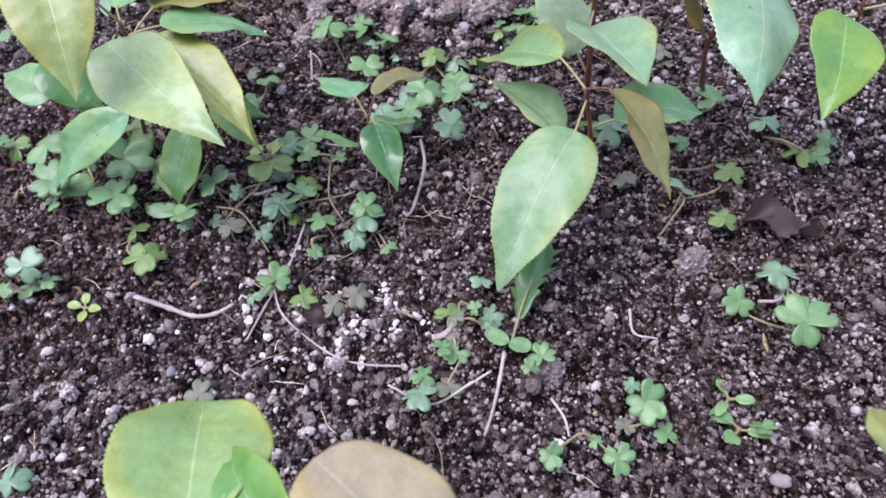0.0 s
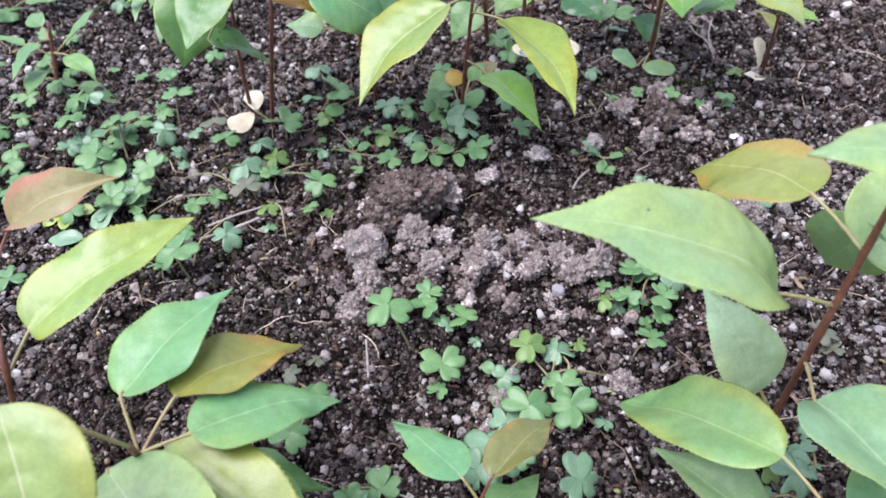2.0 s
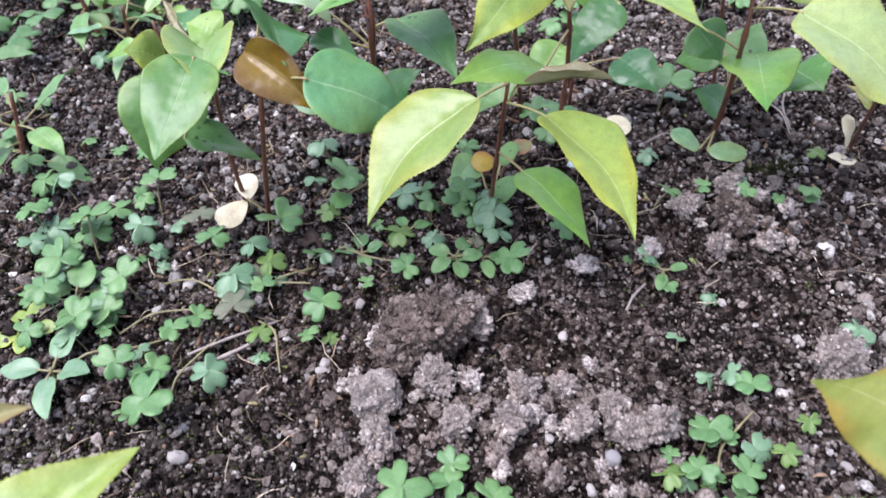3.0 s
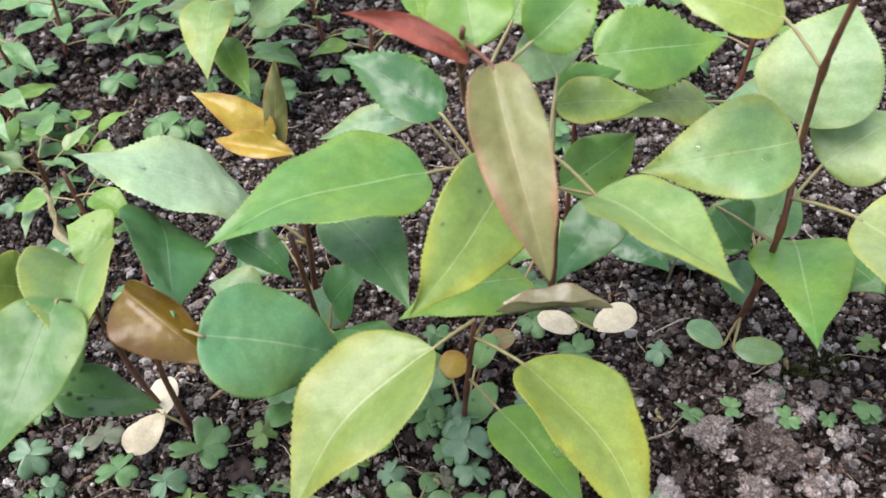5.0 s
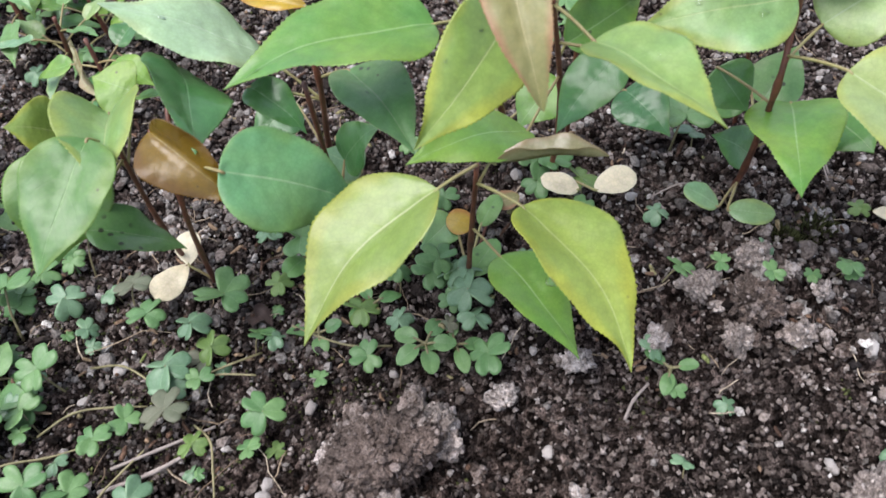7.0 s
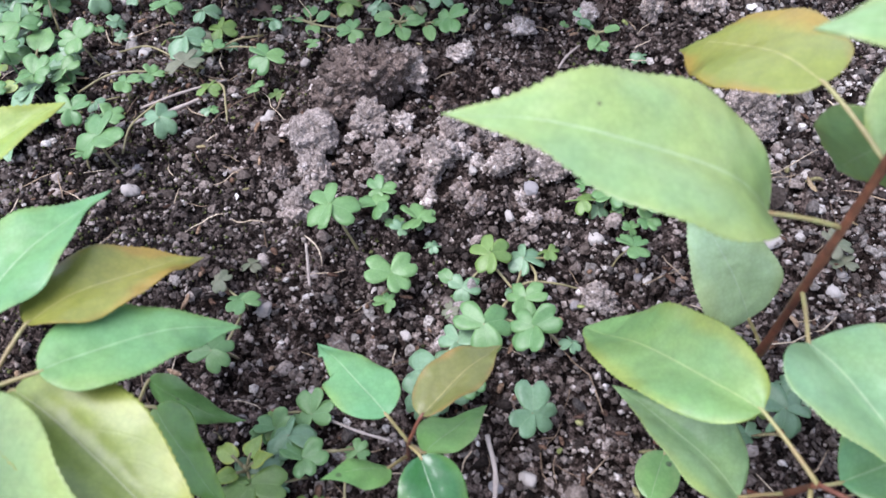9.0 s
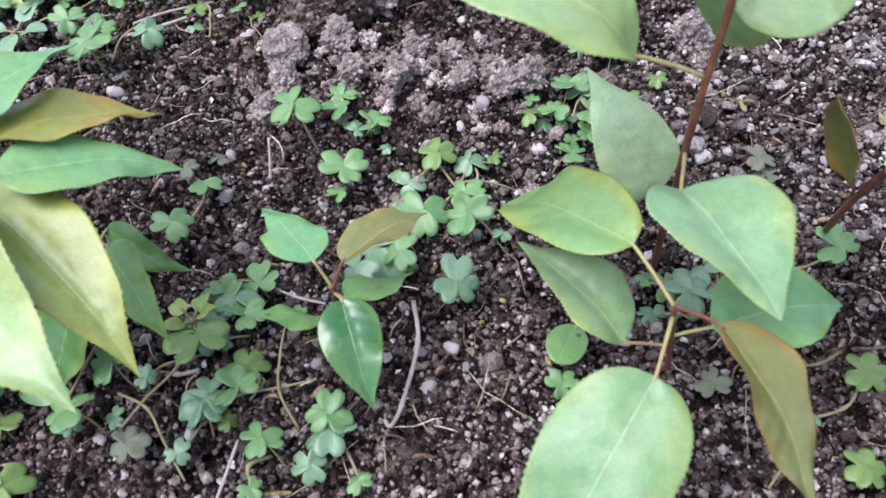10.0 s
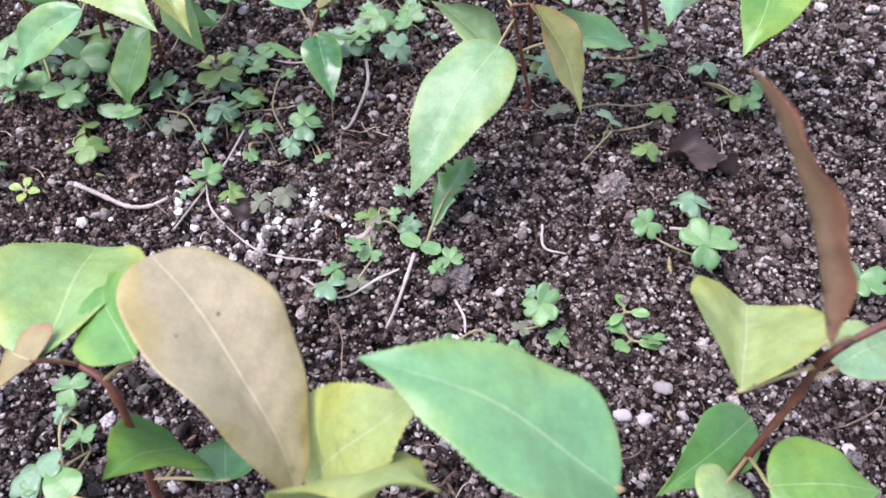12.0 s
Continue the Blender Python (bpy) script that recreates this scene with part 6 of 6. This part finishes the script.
def sprout(x, y, size, tone, leaves, label, shape=(0.55, 0.6), rise=0.3, seed=0, category="weed"):
    """A small weed: oval leaves in a loose rosette round a short stem."""
    rng = random.Random(seed)
    z = float(height(x, y))
    ob = thing("weed", (x, y, z), label, category, "weeds on the bed")
    part("stem", tube("stem", [(0, 0, -0.003), (0, 0, 0.4 * rise * size), (0, 0, rise * size)], 0.0009, 0.0007, SHOOT, sides=6, steps=3), ob)
    for i in range(leaves):
        a = 2 * math.pi * (i + rng.uniform(-0.2, 0.2)) / leaves
        d = Vector((math.cos(a), math.sin(a), 0))
        b = d * size * 0.22 + Vector((0, 0, rise * size * rng.uniform(0.8, 1.2)))
        t = d * size * rng.uniform(0.8, 1.1) + Vector((0, 0, rise * size * rng.uniform(0.5, 1.6)))
        lf = part("leaf", blade("leaf", b, t, size * rng.uniform(0.45, 0.6), rng.uniform(-15, 15), 12, LEAF[tone], 0.06, (0, 0, 0), shape=shape, teeth=0.0, along=14, across=6, seed=seed * 5 + i), ob)
        part("petiole", tube("petiole", [(0, 0, rise * size * 0.7), b, b + d * 0.002], 0.0006, 0.0005, SHOOT, sides=5, steps=3), lf)
    return ob


def feather_weed(a, b, size, tone, label):
    """A weed with one long lobed leaf along an arched rib, and two seed leaves at its foot."""
    z = float(height(*a))
    ob = thing("weed", (a[0], a[1], z), label, "weed", "weeds on the bed")
    reach = Vector((b[0] - a[0], b[1] - a[1], 0.014))
    rib = smooth_line([(0, 0, -0.002), reach * 0.4 + Vector((0, 0, 0.006)), reach], 8)
    part("stem", tube("stem", [rib[0], rib[8], rib[-1]], 0.0007, 0.0004, SHOOT, sides=6, steps=5), ob)
    side = Vector((-reach.y, reach.x, 0)).normalized()
    part("leaf", blade("leaf", rib[5], rib[-1] + reach.normalized() * 0.004, size * 2.0, 20, 10, LEAF[tone], 0.06, (0, 0, 0), shape=(0.55, 0.5), teeth=0.34, along=16, across=8, seed=5), ob, "bluish green lobed leaf")
    for s in (-1, 1):
        c = Vector((0, 0, 0.006))
        part("leaf", blade("leaf", c, c + side * s * 0.009 + Vector((0, 0, 0.001)), 0.007, 0, 10, LEAF["clover"], 0.06, (0, 0, 0), shape=(0.5, 0.5), teeth=0.05, along=10, across=6, seed=40 + s), ob)
    return ob


def far_seedling(x, y, tall, spread, tones, n, seed, label):
    """A seedling behind the others: a stem with alternate leaves."""
    rng = random.Random(seed)
    top = (x + rng.uniform(-0.01, 0.01), y + rng.uniform(-0.01, 0.01), tall)
    grown = seedling((x, y), label, ([(x, y, 0), (x * 0.5 + top[0] * 0.5, y * 0.5 + top[1] * 0.5, tall * 0.5), top], 0.0016, 0.001))
    for i in range(n):
        a = i * 2.4 + rng.uniform(-0.4, 0.4)
        k = 0.35 + 0.65 * (i + 0.5) / n
        c = Vector((x, y, 0)) * (1 - k) + Vector(top) * k
        d = Vector((math.cos(a), math.sin(a), rng.uniform(-0.5, 0.35)))
        b = c + d * 0.014
        t = b + d.normalized() * spread * rng.uniform(0.75, 1.15)
        leaf(grown, b, t, spread * rng.uniform(0.42, 0.55), rng.uniform(-20, 20), 12, rng.choice(tones), along=40, across=6)
    return grown


dead_leaf((0.154, 0.352, 0.004), (0.185, 0.343, 0.003), 0.023, 4, "dark purplish brown withered leaf lying on the soil")
dead_leaf((-0.031, 0.307, 0.003), (-0.019, 0.302, 0.003), 0.012, 0, "small reddish brown dead leaf on the gravel")
dead_leaf((-0.086, 0.618, 0.003), (-0.078, 0.612, 0.003), 0.012, 0, "dark brown dead leaf among clover")
sprout(-0.006, 0.597, 0.013, "clover", 4, "small green weed with oval leaves beneath a seedling", seed=21)
sprout(-0.059, 0.608, 0.012, "clover", 4, "small green weed with oval leaves beneath a seedling", seed=22)
sprout(-0.038, 0.619, 0.011, "grey", 3, "small dull green weed on the soil", seed=23)
sprout(-0.017, 0.597, 0.013, "clover", 5, "small fresh green weed with smooth oval leaves", seed=3)
sprout(-0.058, 0.392, 0.012, "lime", 5, "small yellow-green weed with narrow upright leaves", shape=(0.6, 1.3), rise=0.9, seed=24)
sprout(0.133, 0.257, 0.012, "grey", 3, "dull green weed with narrow leaves on the soil", seed=4)
sprout(-0.184, 0.596, 0.018, "clover", 4, "green weed with oval leaves among clover", seed=7)
sprout(-0.202, 0.577, 0.016, "lime", 5, "yellow-green weed among clover", seed=8)
sprout(0.069, 0.581, 0.011, "clover", 3, "small green weed with round leaves", seed=9)
sprout(0.006, 0.461, 0.011, "clover", 3, "small green weed with round leaves", seed=10)
sprout(0.131, 0.268, 0.009, "grey", 3, "dull green weed on the soil", seed=13)
sprout(-0.123, 0.312, 0.008, "lime", 4, "tiny yellowish weed on the gravel", seed=14)
sprout(-0.184, 0.588, 0.024, "clover", 4, "green weed with long leaves among clover", shape=(0.55, 0.95), rise=0.35, seed=31)
sprout(-0.182, 0.551, 0.022, "pale_clover", 4, "pale green weed with broad leaves among clover", shape=(0.5, 0.8), rise=0.3, seed=32)
feather_weed((0.051, 0.289), (0.067, 0.328), 0.006, "deep", "small weed with a feathery bluish green leaf")
far_seedling(-0.232, 0.804, 0.06, 0.028, ("mint", "grey", "clover"), 6, 1, "small seedling with green leaves at the back of the bed")
far_seedling(-0.242, 0.685, 0.05, 0.026, ("mint", "clover", "grey"), 8, 2, "small seedling with green leaves at the back of the bed")
far_seedling(-0.293, 0.772, 0.06, 0.026, ("grey", "clover"), 6, 3, "small seedling with green leaves at the back of the bed")
far_seedling(-0.119, 0.868, 0.1, 0.04, ("green", "grey"), 6, 4, "small seedling with green leaves at the back of the bed")
far_seedling(-0.118, 0.866, 0.12, 0.058, ("soft", "pale"), 5, 5, "small seedling with green leaves at the back of the bed")
far_seedling(-0.241, 0.923, 0.06, 0.028, ("clover", "mint", "grey"), 6, 6, "small seedling with green leaves at the back of the bed")
far_seedling(-0.235, 0.835, 0.06, 0.03, ("green", "grey"), 7, 7, "small seedling with green leaves at the back of the bed")
far_seedling(-0.170, 0.744, 0.05, 0.03, ("green", "deep"), 6, 8, "small seedling with green leaves at the back of the bed")
far_seedling(-0.256, 0.887, 0.06, 0.028, ("clover", "grey"), 6, 9, "small seedling with green leaves at the back of the bed")
far_seedling(-0.207, 0.966, 0.08, 0.03, ("clover", "grey", "mint"), 6, 10, "small seedling with green leaves at the back of the bed")
far_seedling(-0.016, 0.922, 0.07, 0.035, ("green", "deep"), 6, 11, "small seedling with green leaves at the back of the bed")
far_seedling(0.113, 0.916, 0.07, 0.04, ("green", "grey"), 6, 12, "small seedling with green leaves at the back of the bed")
far_seedling(0.156, 0.823, 0.08, 0.02, ("orange", "green"), 4, 20, "small seedling with green leaves at the back of the bed")
far_seedling(-0.116, 0.878, 0.05, 0.03, ("clover", "grey"), 8, 14, "small seedling with green leaves at the back of the bed")
far_seedling(-0.210, 0.789, 0.045, 0.022, ("grey", "pale"), 7, 15, "small seedling with green leaves at the back of the bed")
far_seedling(-0.191, 0.805, 0.04, 0.022, ("grey", "green"), 7, 16, "small seedling with green leaves at the back of the bed")
far_seedling(-0.203, 0.930, 0.05, 0.026, ("pale", "grey"), 7, 17, "small seedling with green leaves at the back of the bed")
far_seedling(-0.073, 0.917, 0.05, 0.026, ("green", "grey"), 7, 18, "small seedling with green leaves at the back of the bed")
far_seedling(-0.043, 0.875, 0.04, 0.022, ("green", "pale"), 6, 19, "small seedling with green leaves at the back of the bed")
# runners that creep from one clover to the next
REACH = random.Random(31)
made = 0
for i, a in enumerate(SPOTS):
    near = sorted((q for q in SPOTS if 0.008 < (q - a).length < 0.035), key=lambda q: (q - a).length)
    if near and made < 60 and REACH.random() < 0.5:
        b = REACH.choice(near[:3])
        c = (a + b) / 2 + Vector((REACH.uniform(-0.005, 0.005), REACH.uniform(-0.005, 0.005), 0))
        twig("thin creeping runner between clover leaves on the soil", [(a.x, a.y, 0.002), (c.x, c.y, 0.0045), (b.x, b.y, 0.002)], 0.0005, 0.00045, SHOOT)
        made += 1


def water_drop(place, normal, r, long=1.2):
    """A raindrop that lies domed on a leaf."""
    bm = bmesh.new()
    bmesh.ops.create_uvsphere(bm, u_segments=16, v_segments=10, radius=1.0)
    for v in bm.verts:
        k = 1 + 0.5 * noise.noise(Vector((v.co.x, v.co.y, 90 * r + 700 * place[0])) * 1.3)
        v.co = Vector((v.co.x * r * long * k, v.co.y * r * k, (v.co.z * 0.3 if v.co.z > 0 else v.co.z * 0.06) * r))
    me = bpy.data.meshes.new("water_drop")
    bm.to_mesh(me)
    bm.free()
    me.polygons.foreach_set("use_smooth", [True] * len(me.polygons))
    me.materials.append(WATER)
    ob = new("water_drop", me)
    ob.matrix_basis = Matrix.Translation(Vector(place) + Vector(normal) * 0.0001) @ Vector(normal).to_track_quat("Z", "X").to_matrix().to_4x4()
    return tagged(ob, "clear raindrop lying on a green leaf", "water drop", "raindrops on the leaves")


water_drop((-0.089, 0.6473, 0.1225), (0.42, -0.45, 0.79), 0.0021)
water_drop((-0.0747, 0.65, 0.1109), (0.57, -0.14, 0.81), 0.0017)
water_drop((-0.0077, 0.6664, 0.1375), (-0.06, -0.63, 0.78), 0.0012)
water_drop((-0.001, 0.601, 0.1443), (-0.04, -0.73, 0.68), 0.0019)
water_drop((0.0014, 0.6021, 0.1452), (0.22, -0.7, 0.68), 0.0012)
water_drop((0.0579, 0.6128, 0.1366), (-0.14, 0.05, 0.99), 0.0020)
water_drop((0.0754, 0.6489, 0.1226), (-0.16, -0.44, 0.88), 0.0014)
water_drop((0.0936, 0.644, 0.1201), (-0.04, -0.33, 0.94), 0.0016)
water_drop((0.022, 0.6049, 0.1664), (-0.44, -0.47, 0.77), 0.0012)
water_drop((0.0089, 0.6091, 0.1476), (0.61, -0.43, 0.66), 0.0011)
water_drop((-0.0547, 0.6221, 0.1285), (-0.45, 0.32, 0.83), 0.0012)
water_drop((-0.0898, 0.6544, 0.1261), (0.53, -0.17, 0.83), 0.0010)
water_drop((0.0246, 0.5702, 0.0917), (0.42, -0.19, 0.89), 0.0014)
water_drop((0.0549, 0.6083, 0.1361), (-0.06, -0.29, 0.95), 0.0011)
